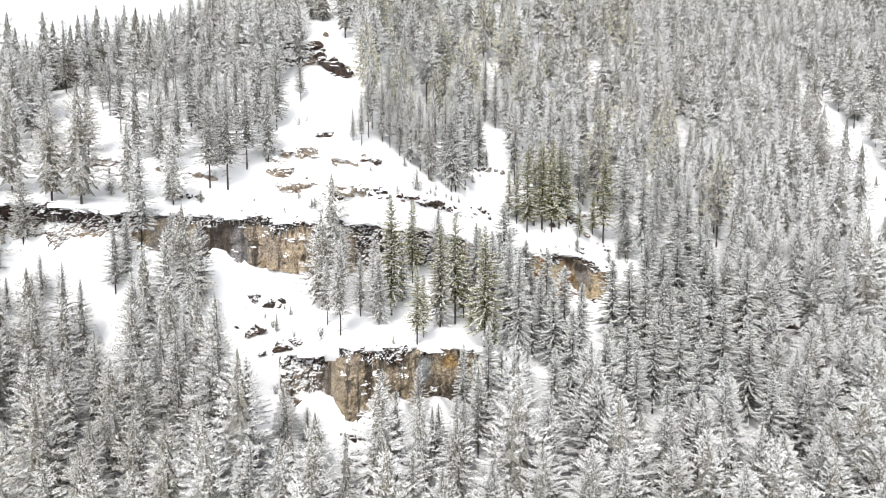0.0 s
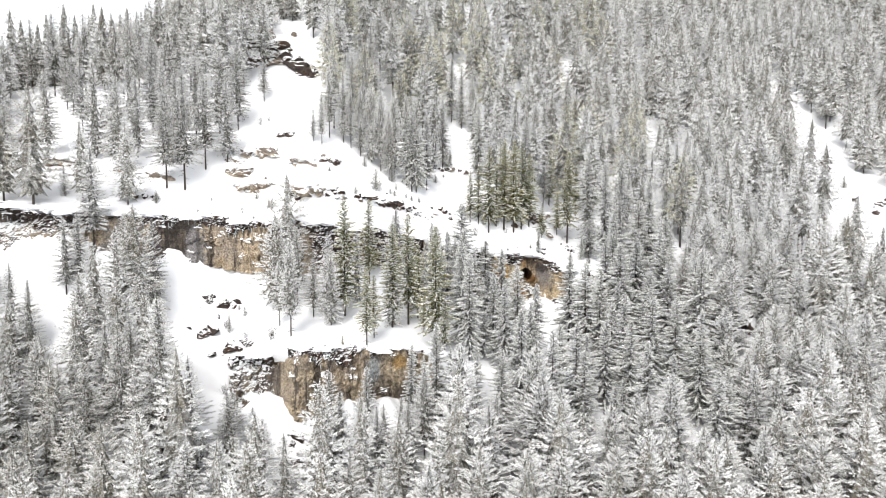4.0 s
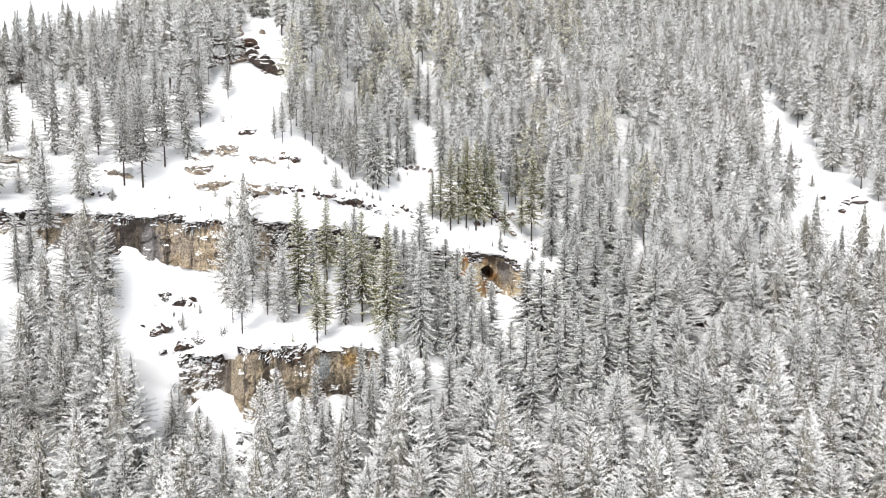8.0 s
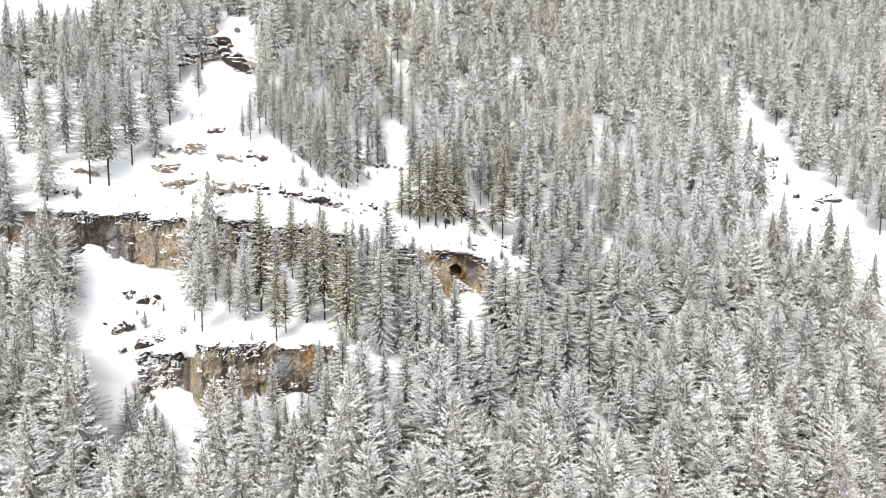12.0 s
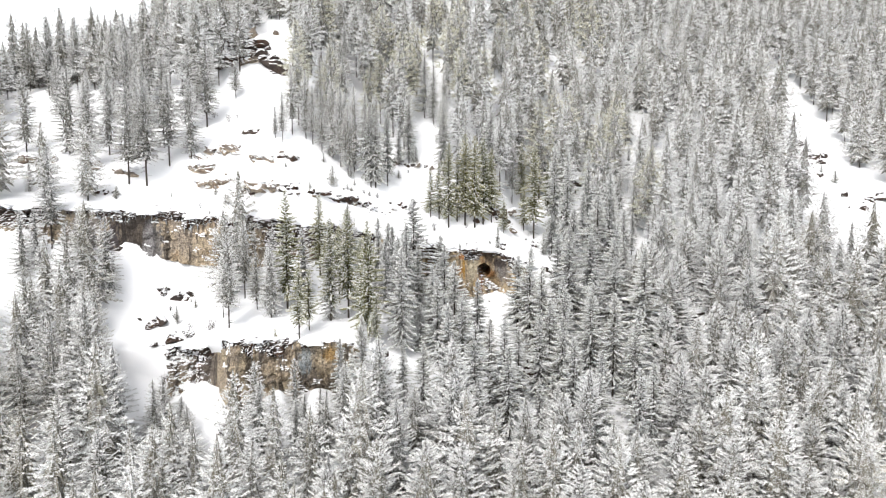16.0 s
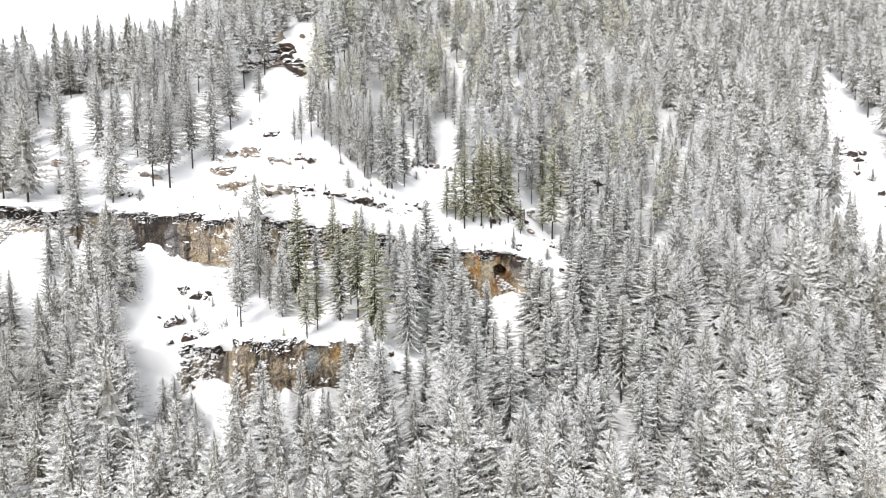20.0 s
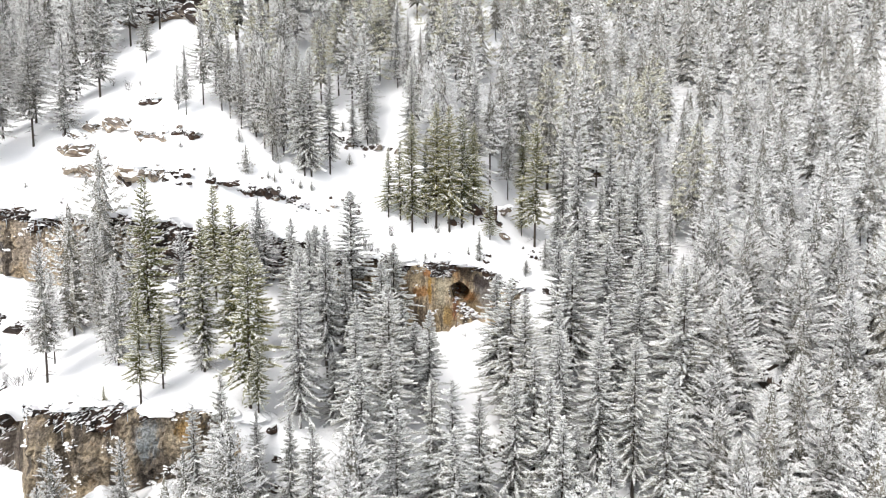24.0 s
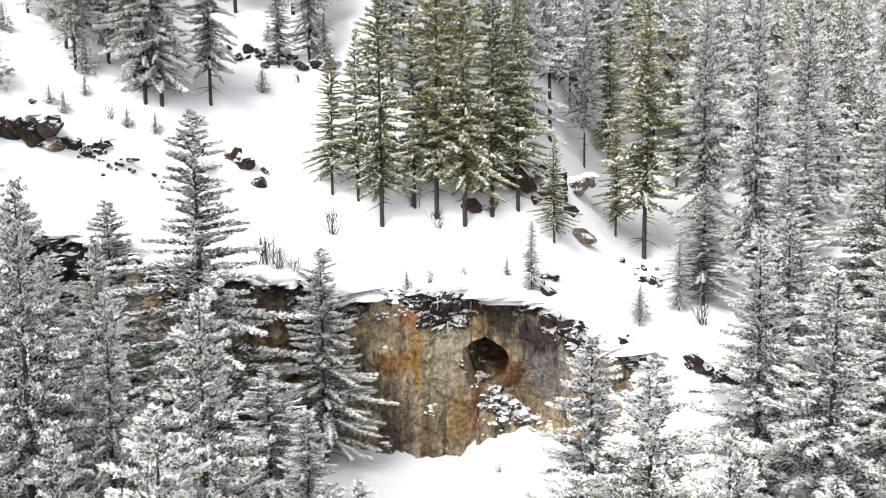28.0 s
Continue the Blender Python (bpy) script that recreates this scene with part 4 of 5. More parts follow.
CHUTE_ROCKS = [
    (-9.3, -30.2, 0.9), (-8.5, -31.9, 1.2), (-7.8, -32.8, 0.9), (-9.1, -32.4, 0.8), (7.1, -26.1, 1.3),
]
TOP_ROCKS = [
    (-25.6, 18.9, 2.0), (-26.2, 26.1, 2.2), (-25.5, 31.2, 2.0), (-22.5, 25.3, 1.8), (-22.1, 19.8, 1.6), (-20.4, 20.2, 1.8),
    (-17.5, 17.5, 2.0), (-16.1, 17.5, 1.8), (-29.1, 53.7, 1.3),
]
GULLY_ROCKS = [
    (78.5, 45.2, 1.6), (78.4, 40.9, 1.8), (81.2, 41.7, 1.5), (78.5, 43.0, 1.4), (77.8, 34.1, 0.8), (78.9, 27.3, 0.8),
    (82.6, 26.0, 0.7), (85.0, 27.2, 1.6), (80.2, 23.1, 0.8),
]
FOREST_ROCKS = [
    (43.8, -7.4, 2.2), (43.0, -11.6, 2.0), (23.9, -16.6, 2.2), (24.8, -17.1, 1.8), (31.3, -4.0, 1.6), (22.6, -18.2, 1.5),
]
CAVE_ROCKS = [
    (1.4, 10.0, 1.0), (2.2, 9.8, 1.0), (3.1, 9.9, 1.0), (4.2, 9.7, 0.7), (6.1, 9.2, 1.1), (5.1, 0.3, 1.1),
    (19.6, 0.5, 0.9), (24.6, 7.1, 0.7), (24.4, 7.9, 0.5), (25.7, -0.6, 0.9), (26.1, -1.0, 0.8), (26.5, -1.3, 0.7),
    (26.9, -1.3, 0.8), (22.7, -0.7, 1.2), (23.2, -1.1, 0.9),
]
LEFT_LEDGE_ROCKS = [
    (-2.0, -5.4, 1.2), (-1.8, -4.9, 1.0), (-1.7, -4.5, 0.8), (-1.8, -5.4, 0.9), (-0.3, -4.3, 0.8), (0.1, -4.2, 0.9),
    (0.6, -4.1, 0.8), (0.9, -4.1, 0.6), (0.6, -4.2, 0.6), (1.6, -4.0, 0.6), (1.9, -3.6, 0.5), (2.4, -3.5, 0.5),
    (3.0, -3.0, 0.4),
]

# ---- outcrops: x, y, length, height and whether of the dark rock ----
OUTCROPS = [
    (-45.7, -3.1, 4.2, 2.1, 0), (-36.4, -4.9, 1.3, 2.3, 0), (-31.5, -6.3, 2.6, 1.9, 0), (-32.1, -11.4, 4.0, 0.8, 1),
    (-22.9, -2.2, 1.6, 1.8, 0), (-19.7, -0.9, 4.2, 2.1, 0), (-21.9, -3.6, 2.1, 2.1, 0), (-19.6, -5.4, 3.1, 2.6, 0),
    (-17.4, -5.4, 1.9, 1.2, 0), (-16.6, 2.2, 2.2, 1.3, 1), (-13.3, -4.3, 2.3, 1.9, 0), (-9.8, -4.4, 3.2, 1.4, 1),
    (-12.8, -8.4, 2.2, 2.7, 0), (-10.9, -8.9, 3.8, 1.6, 0), (-8.7, -8.9, 2.5, 1.1, 1), (-5.6, -7.8, 4.3, 1.1, 1),
    (-2.5, -5.9, 3.6, 1.2, 1), (-21.1, -14.5, 1.3, 0.9, 1), (-22.9, -14.5, 1.0, 0.9, 1), (-8.0, -32.5, 1.5, 1.2, 1),
    (-8.1, -30.3, 0.8, 0.6, 1), (7.1, -25.8, 1.1, 1.0, 1), (44.1, -6.7, 2.1, 1.9, 1), (43.2, -9.6, 3.0, 3.8, 1),
    (24.0, -17.6, 3.6, 1.9, 1), (30.1, -4.1, 2.0, 1.6, 0), (-24.9, 18.3, 3.9, 2.9, 1), (-24.2, 25.6, 3.5, 2.7, 1),
    (-19.8, 19.2, 4.3, 2.3, 1), (-16.2, 16.9, 3.2, 1.5, 1), (78.4, 42.1, 4.5, 1.7, 1), (79.1, 38.6, 3.7, 1.5, 1),
    (84.0, 26.7, 3.0, 1.6, 1), (17.5, 6.1, 2.6, 1.1, 0), (20.5, 9.1, 2.8, 1.3, 0), (16.1, 5.0, 1.1, 0.6, 0),
    (2.6, 9.3, 3.0, 0.8, 1), (6.3, 9.1, 1.2, 0.9, 1), (0.4, -3.9, 2.2, 0.7, 1), (0.9, -3.8, 1.1, 0.3, 1),
    (1.9, -3.3, 1.4, 0.3, 1), (-1.6, -5.1, 1.9, 1.6, 1), (5.3, 0.2, 1.0, 1.0, 1), (24.4, 6.6, 0.9, 0.8, 1),
    (19.7, 1.2, 0.9, 0.6, 1), (20.8, -1.6, 2.4, 1.1, 1),
]

# ---- snowy rubble on the ledge that runs down from the cave mouth: x, z and size ----
CAVE_RUBBLE = [
    (16.0, 6.0, 0.34), (16.2, 5.7, 0.3), (16.45, 5.35, 0.36), (16.6, 5.0, 0.34), (16.9, 4.75, 0.42), (17.2, 4.5, 0.36), (17.5, 4.35, 0.5),
    (17.8, 4.1, 0.44), (18.1, 3.9, 0.55), (18.4, 3.6, 0.5), (18.7, 3.35, 0.6), (17.3, 4.0, 0.45), (17.6, 3.6, 0.6), (18.0, 3.3, 0.7), (17.1, 4.2, 0.4),
]

# ---- saplings and leafless shrubs: x, y and height ----
SAPLINGS = [
    (-16.8, -8.4, 1.7), (-15.3, -9.3, 0.9), (-18.8, -6.6, 1.2), (-9.5, -5.6, 0.8), (-5.3, -1.5, 1.5), (-3.5, -4.3, 2.8),
    (-5.9, -7.1, 1.1), (77.9, 48.2, 0.9), (83.0, 56.3, 1.0), (79.4, 32.0, 2.4), (-1.7, -3.2, 0.9), (-40.0, -13.5, 1.6),
    (-19.0, -15.3, 1.0), (-30.1, -10.9, 1.4), (-24.3, -7.8, 0.7), (78.6, 35.8, 1.3), (-14.4, -26.9, 1.1), (-1.0, -1.8, 0.9),
    (-1.1, -3.1, 1.0), (1.1, -1.9, 0.9), (2.1, -1.3, 1.0), (4.3, 5.4, 1.3), (-1.6, -0.9, 2.0), (23.7, 2.0, 1.5),
    (6.0, 10.0, 2.2), (2.0, 11.5, 1.3), (-0.2, 0.1, 0.8), (13.6, -1.0, 0.8), (-13.2, -28.5, 1.4), (-28.2, -16.2, 2.0),
]
SHRUBS = [
    (-19.6, -18.6, 1.3), (-20.9, -16.9, 1.0), (-21.0, 5.4, 1.4), (-23.9, 7.1, 1.2), (-20.0, 6.2, 0.9), (-18.4, -9.8, 0.8),
    (-14.5, -9.8, 0.8), (-23.4, -10.4, 0.8), (-25.2, -10.3, 0.7), (-20.2, -8.4, 1.0), (79.8, 46.0, 1.5), (75.8, 46.1, 1.0),
    (5.5, 7.4, 0.7), (-2.2, -5.3, 0.8), (0.4, -2.1, 0.9), (7.9, -2.8, 1.7), (8.4, -2.7, 1.3), (9.1, -2.6, 1.0),
    (14.4, 2.2, 1.2), (13.1, 2.9, 1.4), (26.4, 2.1, 1.4), (17.7, -2.5, 1.0), (15.9, 0.3, 0.7), (14.5, -0.4, 0.8),
    (10.0, -0.2, 1.6), (26.7, -4.0, 1.0), (-17.6, -26.4, 1.5), (-13.0, -24.7, 1.6), (-13.3, -23.1, 1.4), (-16.6, -21.6, 1.2),
]

# ---- clearings in the forest, as outlines on the plan ----
CLEARINGS = [
    [(-60, 0), (-48, 0), (-39, -1.5), (-28.7, -6.0), (-25.5, -4.2), (-24.3, 2.8), (-22.2, 11.5), (-20.1, 17.2), (-15, 16.2),
     (-12.8, -0.3), (-7, 2.4), (-0.3, -2), (4, 3.2), (5.1, 19), (11.5, 16), (9, 7), (7.3, -1), (12, 0.9), (20.4, 3.8),
     (27, 11), (27, 1.8), (23, 0.7), (14.4, -1), (7.4, -4), (0, -7), (-9.4, -10.3), (-23.5, -10), (-42, -14), (-60, -16)],
    [(-31, -15), (-23, -11.4), (-17, -11.2), (-14.4, -18.6), (-10.7, -25), (-12, -26.8), (-18.9, -26), (-23.6, -21.5), (-28.6, -17)],
    [(-13.9, -12.6), (-8, -11), (0.2, -8.3), (7.4, -5), (8.7, -19), (4, -25.4), (-10.3, -26.8)],
    [(-19, -25.4), (-16.4, -26.5), (-11.2, -28.4), (-0.3, -27.3), (8, -26), (8, -30.9), (2.4, -31.6), (-6, -33.7), (-11.4, -34), (-15.4, -29.6)],
    [(85, 76), (87.5, 66), (87.5, 50), (86.2, 39), (85.5, 31), (87.2, 25), (85, 14), (92, -10), (72, -12), (65, 3), (69, 26), (76, 50), (78, 68)],
    [(12, -2), (22, -0.5), (24.5, -6), (24.5, -8), (22.5, -24), (15, -24), (15, -8), (12.5, -6)],
    [(22, 5), (27, 7), (28, -1.7), (27, -14), (24.5, -14), (24, -1.2)],
    [(-46, -19), (-39.5, -16), (-35, -19.7), (-39.6, -22.5), (-45, -21)],
    [(-22, 16), (-15.5, 16), (-17, 28), (-20, 40), (-25, 40), (-26, 28)],
    [(0, -2), (0, -13), (9, -17), (15, -17.5), (15, -2)],
    [(22, -2), (26.5, -2), (26.5, -14), (22, -14)],
    [(5, -2), (11, -2), (11, 8), (5, 8)],
    [(19, 4.5), (23.8, 4.5), (23.8, 9), (19, 9)],
    [(-19.5, -25), (-13, -25), (-13, -33), (-19.5, -33)],
    [(-30.8, -14.8), (-25.6, -12.0), (-20.1, -20.7), (-20.8, -25.3), (-26.6, -18.4)],
    [(-12.5, -33), (-7, -33), (-6.8, -43), (-9.7, -46), (-10.5, -37), (-12.5, -37)],
    [(-47.2, -19.4), (-38.3, -17.4), (-38.7, -20.9), (-40.0, -22.5), (-44.7, -23.1)],
    [(-3, 1), (4, 1), (4, 12), (-3, 12)],
    [(56, 96), (60, 88), (66, 92), (62, 110)],
    [(41, -7), (46.5, -6), (43.5, -22), (38.5, -22)],
    [(-55.2, -2.4), (-69.3, 28.9), (-64.9, 31.9), (-55.1, 28.1), (-43.6, 15.8), (-37.9, 12.0), (-25.8, 8.9), (-23.1, 3.9), (-22.7, -5.3), (-28.4, -8.5), (-40.5, -11.9), (-49.1, -13.6)],
    [(-15, -1), (-12, -1), (-12, 4), (-15, 4)],
    [(-30.9, -16.4), (-17.1, -10.5), (-12.4, -25.2), (-13.8, -36.1), (-16.6, -34.3), (-21, -30.5), (-26.2, -25.8)],
]


def inside(x, y, ring):
    hit = False
    for (ax, ay), (bx, by) in zip(ring, ring[1:] + ring[:1]):
        if (ay > y) != (by > y) and x < (bx - ax) * (y - ay) / (by - ay) + ax:
            hit = not hit
    return hit


def on_rock(x, y):
    ys = smooth_interp(np.array([x]), Y_RAILS)[:, 0]
    upper = x < 28 and ys[7] - 1.6 < y < ys[8] + 0.6
    lower = -14 < x < 12 and ys[3] - 1.4 < y < ys[4] + 0.6
    return upper or lower


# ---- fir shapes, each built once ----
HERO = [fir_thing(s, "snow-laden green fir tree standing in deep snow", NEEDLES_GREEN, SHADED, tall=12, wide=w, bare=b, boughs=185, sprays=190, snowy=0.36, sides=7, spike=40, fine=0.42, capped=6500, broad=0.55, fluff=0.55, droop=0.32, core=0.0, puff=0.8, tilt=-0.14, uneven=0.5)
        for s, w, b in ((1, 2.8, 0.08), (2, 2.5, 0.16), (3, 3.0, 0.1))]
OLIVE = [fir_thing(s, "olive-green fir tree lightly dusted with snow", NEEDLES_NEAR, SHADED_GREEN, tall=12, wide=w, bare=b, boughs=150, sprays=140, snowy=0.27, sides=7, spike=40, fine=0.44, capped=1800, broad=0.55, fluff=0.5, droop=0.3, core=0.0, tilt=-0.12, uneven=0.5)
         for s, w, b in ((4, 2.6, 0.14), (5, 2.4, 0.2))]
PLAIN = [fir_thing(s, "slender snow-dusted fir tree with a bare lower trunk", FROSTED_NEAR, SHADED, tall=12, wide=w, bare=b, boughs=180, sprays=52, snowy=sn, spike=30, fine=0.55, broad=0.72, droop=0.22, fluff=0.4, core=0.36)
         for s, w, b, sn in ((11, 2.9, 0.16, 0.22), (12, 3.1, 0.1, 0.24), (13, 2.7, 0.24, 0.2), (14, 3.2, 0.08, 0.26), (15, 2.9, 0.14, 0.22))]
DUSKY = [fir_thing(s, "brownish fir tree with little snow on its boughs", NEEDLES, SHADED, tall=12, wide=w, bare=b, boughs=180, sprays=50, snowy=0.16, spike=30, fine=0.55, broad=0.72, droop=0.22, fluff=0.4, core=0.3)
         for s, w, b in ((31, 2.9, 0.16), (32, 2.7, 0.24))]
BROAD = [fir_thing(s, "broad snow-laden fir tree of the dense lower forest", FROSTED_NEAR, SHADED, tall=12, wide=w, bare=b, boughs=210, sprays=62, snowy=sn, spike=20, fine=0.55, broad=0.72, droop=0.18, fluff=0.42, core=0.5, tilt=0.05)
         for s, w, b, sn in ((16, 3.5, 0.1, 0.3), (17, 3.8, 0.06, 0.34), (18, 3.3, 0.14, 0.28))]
SPAN = [conifer(s, 12, w, b, 150, 18, sn, sides=4, spike=4, fine=0.82, broad=0.75, droop=0.2, fluff=0.4, core=0.55, tilt=0.05) for s, w, b, sn in ((21, 3.4, 0.14, 0.2), (22, 3.7, 0.1, 0.24), (23, 3.1, 0.18, 0.18), (24, 3.4, 0.12, 0.22))]
FAR = [conifer(s, 12, w, b, 110, 9, sn, sides=3, spike=3, fine=1.1, broad=0.75, droop=0.2, fluff=0.4, core=0.64) for s, w, b, sn in ((25, 3.0, 0.18, 0.22), (26, 3.3, 0.12, 0.24), (27, 2.8, 0.24, 0.2))]
SLIM = [conifer(s, 12, w, b, 120, 16, sn, sides=4, spike=6, fine=0.88, broad=0.72, droop=0.24, fluff=0.4, core=0.55) for s, w, b, sn in ((28, 2.7, 0.26, 0.22), (29, 2.4, 0.34, 0.2), (30, 2.9, 0.2, 0.22))]
used = set()


def stand(proto, x, y, tall, turn, broad=1.0):
    s = tall / 12
    fat = broad * (s if tall > 7 else s * 1.2)
    m = pose(x, y, ground_z(x, y) - 0.1, 0, 0, turn) @ Matrix.Diagonal((fat, fat, s, 1))
    if proto in used:
        own = proto.scale
        return copy_thing(proto, m @ Matrix.Diagonal((1 / own[0], 1 / own[1], 1 / own[2], 1)))
    used.add(proto)
    proto.matrix_basis = m
    return proto


rng = np.random.default_rng(5)
FRONT_FIRS = [
    (7.8, -8.2, 13.6), (-0.6, -9.0, 9.8), (4.6, -8.5, 9.2), (3.3, -10.0, 7.2), (11.1, -4.8, 9.0), (11.1, -10.0, 6.2),
    (13.2, -12.0, 7.2), (21.3, -11.0, 10.8), (22.6, -14.5, 12.5), (27.6, -10.7, 12.5), (28.4, -3.6, 10.0), (12.4, -2.2, 1.9),
    (10.1, -11.8, 4.0), (24.5, -20.0, 10.5), (14.6, -14.0, 7.0), (9.9, -21.6, 5.5), (30.3, -10.4, 6.0), (38.4, -16.2, 11.0),
    (36.1, -9.7, 9.0), (18.9, 0.4, 3.4), (17.8, 0.6, 1.4), (25.6, 3.6, 3.6), (23.6, 1.2, 1.7), (26.8, 4.5, 6.0),
    (31.0, -6.0, 10.0), (33.5, -9.0, 11.0), (30.5, -14.0, 11.0), (29.5, 0.9, 8.2), (32.5, -1.0, 11.5), (34.5, -4.5, 10.0),
]
spots = [(x, y, h, True) for some in (BENCH_FIRS, LEDGE_FIRS, UPPER_FIRS, LEFT_FIRS, CLIFF_FOOT_FIRS, FOOT_FIRS, LOW_FRONT_FIRS, FRONT_FIRS, CAVE_FRONT_FIRS, LOWER_FIRS, EAST_FIRS, EAST_EDGE_FIRS, EAST_FOOT_FIRS) for x, y, h in some]
taken = np.array([(x, y) for x, y, *_ in spots])
wild, plots = [], {}
for gap, x0, x1, y0, y1 in ((3.2, -75, 125, -48, 5), (3.8, -85, 125, 5, 45), (4.4, -85, 150, 45, 130), (5.4, 0, 190, 130, 215)):
    for _ in range(int(5 * (x1 - x0) * (y1 - y0) / gap**2)):
        px, py, size = float(rng.uniform(x0, x1)), float(rng.uniform(y0, y1)), float(np.clip(rng.normal(11 if y0 < 5 else 12.3 if y0 < 45 else 14.3, 2.2), 5, 17))
        if not -0.62 * (py + 100) - 10 < px < 18 + 0.64 * (py + 100) + 10:
            continue
        cx, cy = int(px // 4), int(py // 4)
        if any(math.hypot(px - q[0], py - q[1]) < 0.82 * gap for a in (-1, 0, 1) for b in (-1, 0, 1) for q in plots.get((cx + a, cy + b), ())):
            continue
        thin = 0.1 if px < -30 and py > 12 else 0.4 if px < -22 and -27 < py <= -8 else 0.3 if px < -16 and py <= -27 else 0.35 if px < -20 and py > -8 else 0.25 if -12 < px < 40 and -1 < py < 9 else 0.35 if 24 < px < 76 and 8 < py < 40 else 0.0
        if rng.uniform() < thin or any(inside(px, py, c) for c in CLEARINGS) or on_rock(px, py):
            continue
        if ground_z(px, py) > 20 + 0.24 * (py + 100) + 8 or np.min(np.hypot(taken[:, 0] - px, taken[:, 1] - py)) < 2.2:
            continue
        plots.setdefault((cx, cy), []).append((px, py))
        wild.append((px, py, size, False))


def is_near(w):
    return 0 < w[0] < 38 and -36 < w[1] < 10


near = [w for w in wild if is_near(w)]
front = set((x, y) for x, y, _ in FRONT_FIRS)
olive = set((x, y) for x, y, _ in LEDGE_FIRS) | set((x, y) for x, y, _ in BENCH_FIRS if -6 < x < 5.7)
for x, y, h, single in spots + near:
    close = 0 < x < 36 and -32 < y < 10
    kind = OLIVE if (x, y) in olive else HERO if close else BROAD if x > 18 and y < -4 or y < -30 and x > 4 else PLAIN
    if kind is PLAIN and rng.uniform() < (0.4 if x < -20 else 0.15):
        kind = DUSKY
    stand(kind[int(rng.integers(len(kind)))], x, y, h, float(rng.uniform(0, 360)), 1.35 if (x, y) in front and 5 < h < 14 else 0.9 if (x, y) in olive else 0.74 if y > -1 and x > -15 else 0.85 if x < -20 else 0.78 if x < 12 and y > -30 else 1.0)


def joined_forest(name, label, places, shapes):
    """Many firs as one object, for the woods that nobody could count."""
    vs, fs, ms, at = [], [], [], 0
    for x, y, h, _ in places:
        shape = shapes[int(rng.integers(len(shapes)))]
        a, s = rng.uniform(0, 6.28), h / 12
        c, d = math.cos(a) * s, math.sin(a) * s
        draw = rng.uniform()
        needles = 4 if draw < (0.45 if x < -18 else 0.12) else 5 if draw > 0.72 and -14 < x < 42 and -4 < y < 75 else 1
        turn = np.array([[c, -d, 0], [d, c, 0], [0, 0, s]])
        for k, (v, f, *inner) in enumerate(shape):
            vs.append(v @ turn.T + [x, y, ground_z(x, y) - 0.1])
            fs.append(f + at)
            # inner faces take the needles with shade painted in
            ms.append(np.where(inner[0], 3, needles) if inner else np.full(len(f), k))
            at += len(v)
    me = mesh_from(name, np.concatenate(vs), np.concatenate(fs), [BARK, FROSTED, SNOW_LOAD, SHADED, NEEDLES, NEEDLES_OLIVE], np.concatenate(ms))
    return tagged(new(name, me), label, "forest", kind="stuff")


joined_forest("forest", "dense snow-laden conifer forest on the lower hillside", [w for w in wild if not is_near(w) and w[1] < -4], SPAN)
joined_forest("middle_forest", "open stand of slim snow-dusted conifers on the hillside", [w for w in wild if not is_near(w) and -4 <= w[1] < 25], SLIM)
joined_forest("far_forest", "snow-dusted conifer forest on the upper hillside", [w for w in wild if w[1] >= 25], FAR)

# ---- rocks in the snow ----
for places, meshes, label, group, grow in (
    (SLOPE_ROCKS[::2], PALE, "pale tan rock half buried in snow", "rocks on the slope", 0.7),
    (LEDGE_ROCKS[::3], PALE + SOMBRE, "weathered rock of a snowy ledge", "rocks of the ledge", 0.7),
    (BENCH_ROCKS, SOMBRE + PALE[:1], "dark rock jutting from snow under firs", "rocks on the bench", 1.2),
    (FIELD_ROCKS, SOMBRE, "dark reddish rock poking out of a snowfield", "rocks in the snowfield", 1.5),
    (CHUTE_ROCKS, SOMBRE, "dark rock in a steep snow chute", "rocks in the chute", 1.2),
    (TOP_ROCKS, SOMBRE + PALE[:2], "dark outcrop rock high on the slope", "rocks of the high outcrop", 2.0),
    (GULLY_ROCKS, SOMBRE + PALE[2:3], "dark rock in an open snow gully", "rocks in the gully", 1.4),
    (FOREST_ROCKS, SOMBRE, "dark overhanging rock among firs", "rocks in the forest", 1.5),
    (CAVE_ROCKS, SOMBRE, "small dark rock above the cave cliff", "rocks by the cave", 0.9),
    (LEFT_LEDGE_ROCKS, SOMBRE, "small dark rock of a broken snowy ledge", "rocks of the broken ledge", 0.6),
):
    scatter_rocks(places, meshes, label, group, len(label), grow, 0.08)


for n, (x, y, long, high, sombre) in enumerate(OUTCROPS):
    outcrop(x, y, long, high, 200 + 3 * n, (ROCK_OUTCROP, ROCK_DARK, ROCK_BROKEN)[sombre],
            "dark broken rock ledge under a snow cap" if sombre else "tan blocky limestone outcrop under a snow cap")


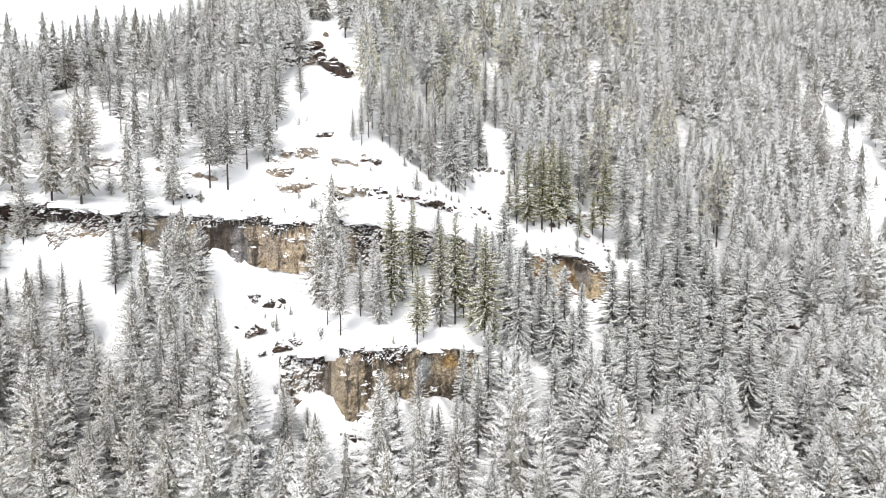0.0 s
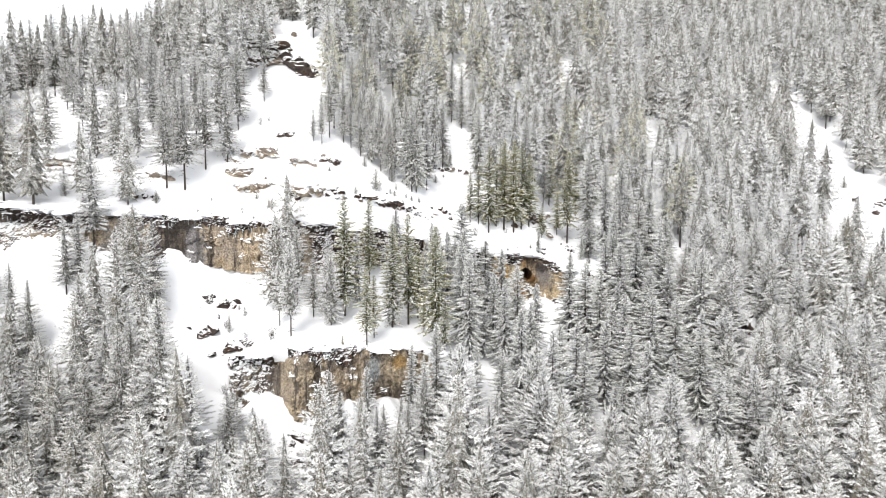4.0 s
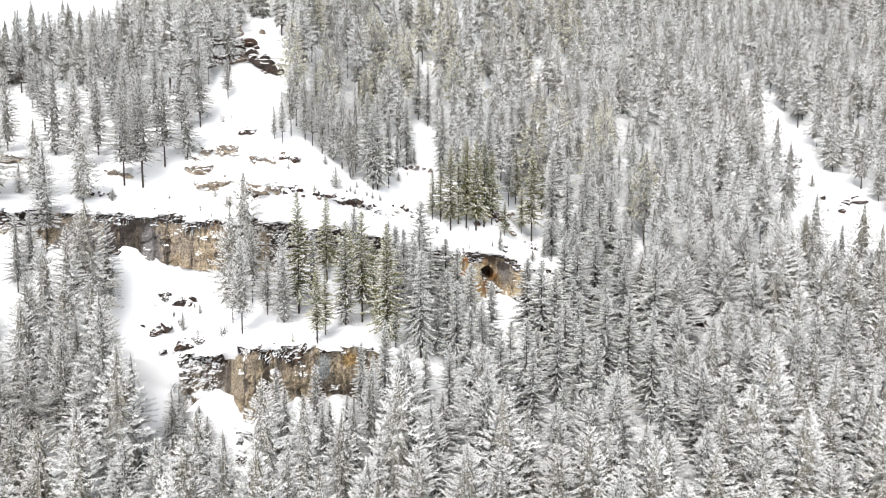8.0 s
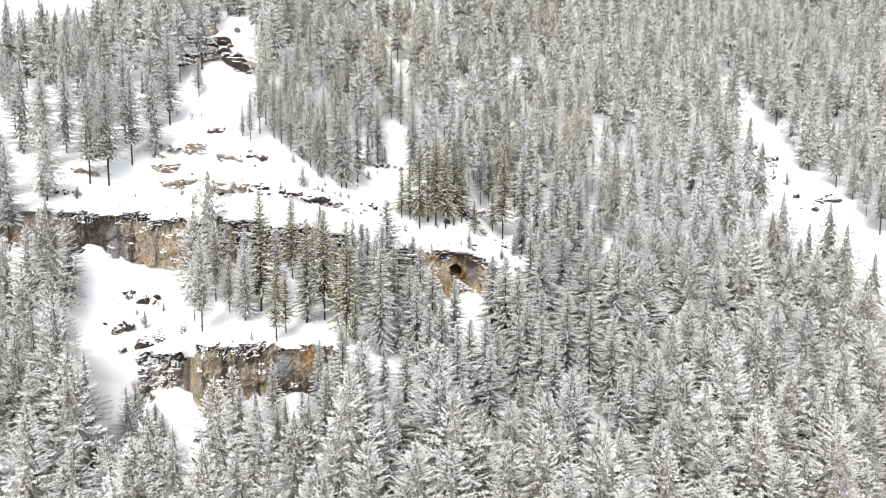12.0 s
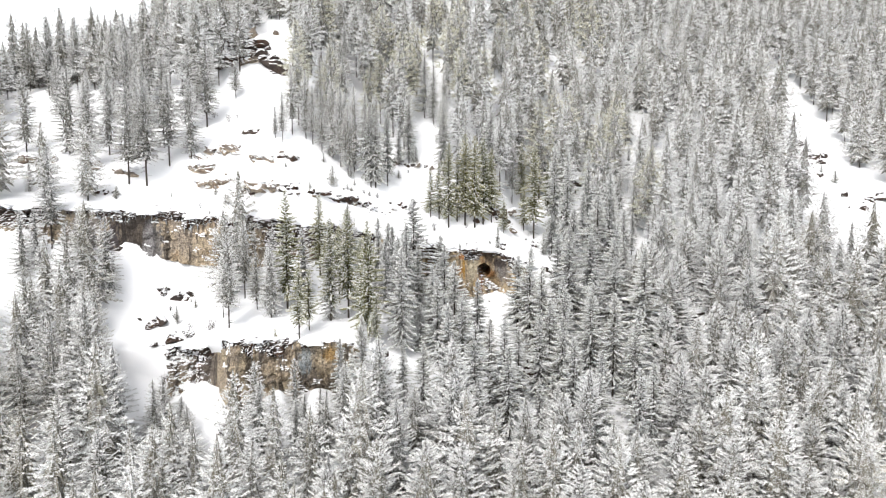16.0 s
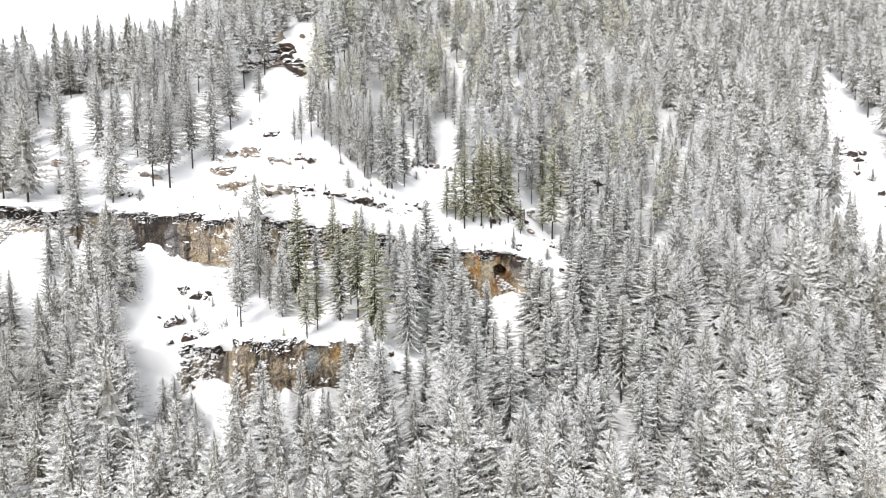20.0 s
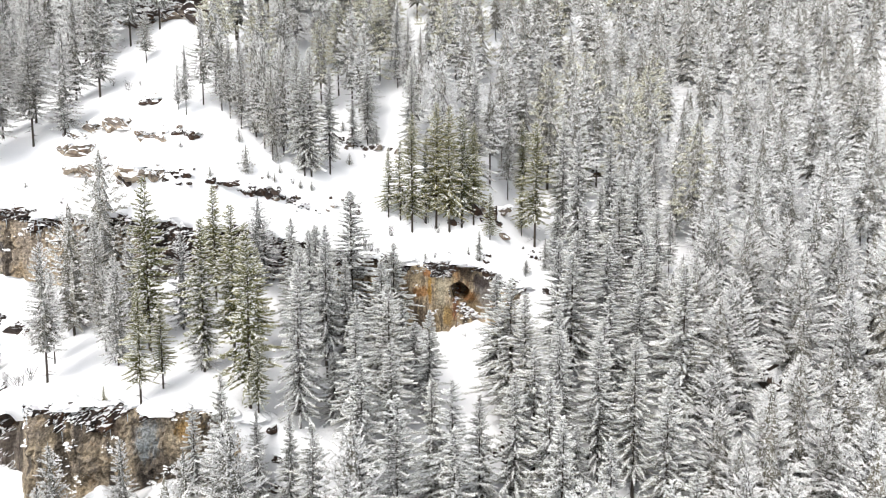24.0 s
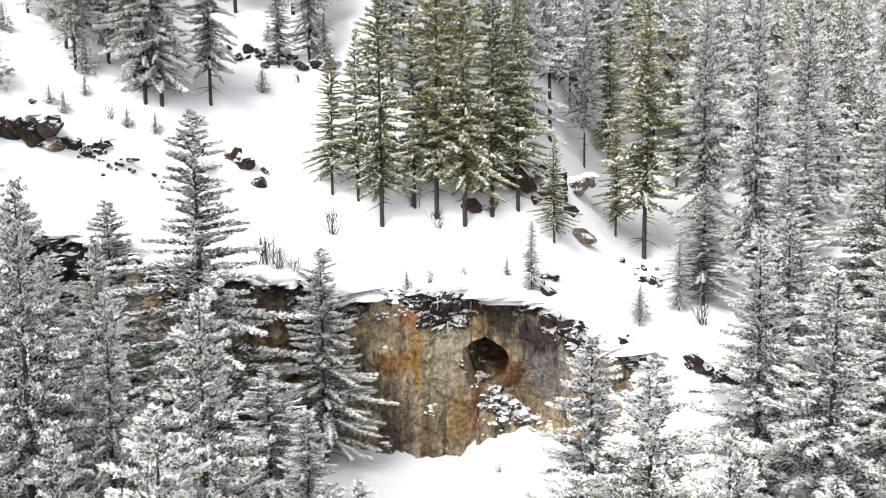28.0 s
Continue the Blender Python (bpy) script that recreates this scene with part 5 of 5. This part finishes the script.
rubble = tagged(new("rubble_ledge"), "broken rusty stones under snow below a cave mouth", "rock")
rubble_rng = np.random.default_rng(404)
caught = []
face = FACES["cave_cliff"]
for x, z, size in [(x + rubble_rng.normal(0, 0.16), z + rubble_rng.normal(0, 0.12), s * rubble_rng.uniform(0.5, 1.1)) for x, z, s in CAVE_RUBBLE for _ in range(3)]:
    y = float(np.median(face[np.argsort(np.hypot(face[:, 0] - x, face[:, 2] - z))[:40], 1])) - 0.05 * size
    rock = part("stone", STONES[ROCK_BROKEN][int(rubble_rng.integers(6))], rubble)
    rock.matrix_basis = pose(x, y, z, rubble_rng.uniform(-40, 40), rubble_rng.uniform(-40, 40), rubble_rng.uniform(0, 360)) @ Matrix.Diagonal((size * 1.4, size * 1.3, size * 1.2, 1))
    for _ in range(2):
        caught.append((x + rubble_rng.normal(0, 0.3 * size), y - rubble_rng.uniform(0.3, 0.6) * size, z + rubble_rng.uniform(0.0, 0.4) * size, size * rubble_rng.uniform(0.1, 0.24)))
heap_up(rubble, caught, 405)


# ---- saplings and leafless shrubs ----
def shrub_mesh(seed):
    """Bare twigs a metre tall, forking from the foot, with a little snow held in them."""
    g = np.random.default_rng(seed)
    vs, fs, ks = [], [], []
    for n in range(46):
        a, lean = g.uniform(0, 6.28), g.uniform(0.1, 0.75)
        d = unit(np.array([math.cos(a) * lean, math.sin(a) * lean, 1.0]))
        foot = g.normal(0, 0.06, 3) * [1, 1, 0] + d * (0 if n < 16 else g.uniform(0.2, 0.6))
        tip = foot + (d + g.normal(0, 0.18, 3)) * (g.uniform(0.6, 1.05) if n < 16 else g.uniform(0.2, 0.45))
        w = 0.014 * np.array([-math.sin(a), math.cos(a), 0])
        at = sum(len(v) for v in vs)
        vs.append(np.array([foot - w, foot + w, tip, foot * 0.4 + tip * 0.6 + [0, 0, 0.012]]))
        fs.append(at + np.array([[0, 1, 2], [0, 2, 3]]))
        ks += [0, 1 if n % 3 == 0 else 0]
    return mesh_from("leafless_shrub", np.concatenate(vs), np.concatenate(fs), [BARK, SNOW_LOAD], ks)


SHRUB_SHAPES = [shrub_mesh(s) for s in (61, 62, 63)]
for x, y, h in SHRUBS:
    ob = new("leafless_shrub", SHRUB_SHAPES[int(rng.integers(3))])
    ob.matrix_basis = pose(x, y, ground_z(x, y) - 0.05, 0, 0, float(rng.uniform(0, 360))) @ Matrix.Diagonal((h, h, h, 1))
    tagged(ob, "leafless brown shrub dusted with snow", "shrub", "shrubs on the slope")
LITTLE = fir_thing(71, "small snow-dusted fir sapling on open snow", NEEDLES, SHADED, tall=12, wide=3.2, bare=0.03, boughs=60, sprays=8, snowy=0.5, sides=5, spike=0, fine=2.4, core=0.5)
LITTLE.name = "fir_sapling"
tagged(LITTLE, group="saplings on the slope")
for x, y, h in SAPLINGS:
    stand(LITTLE, x, y, h, float(rng.uniform(0, 360)))
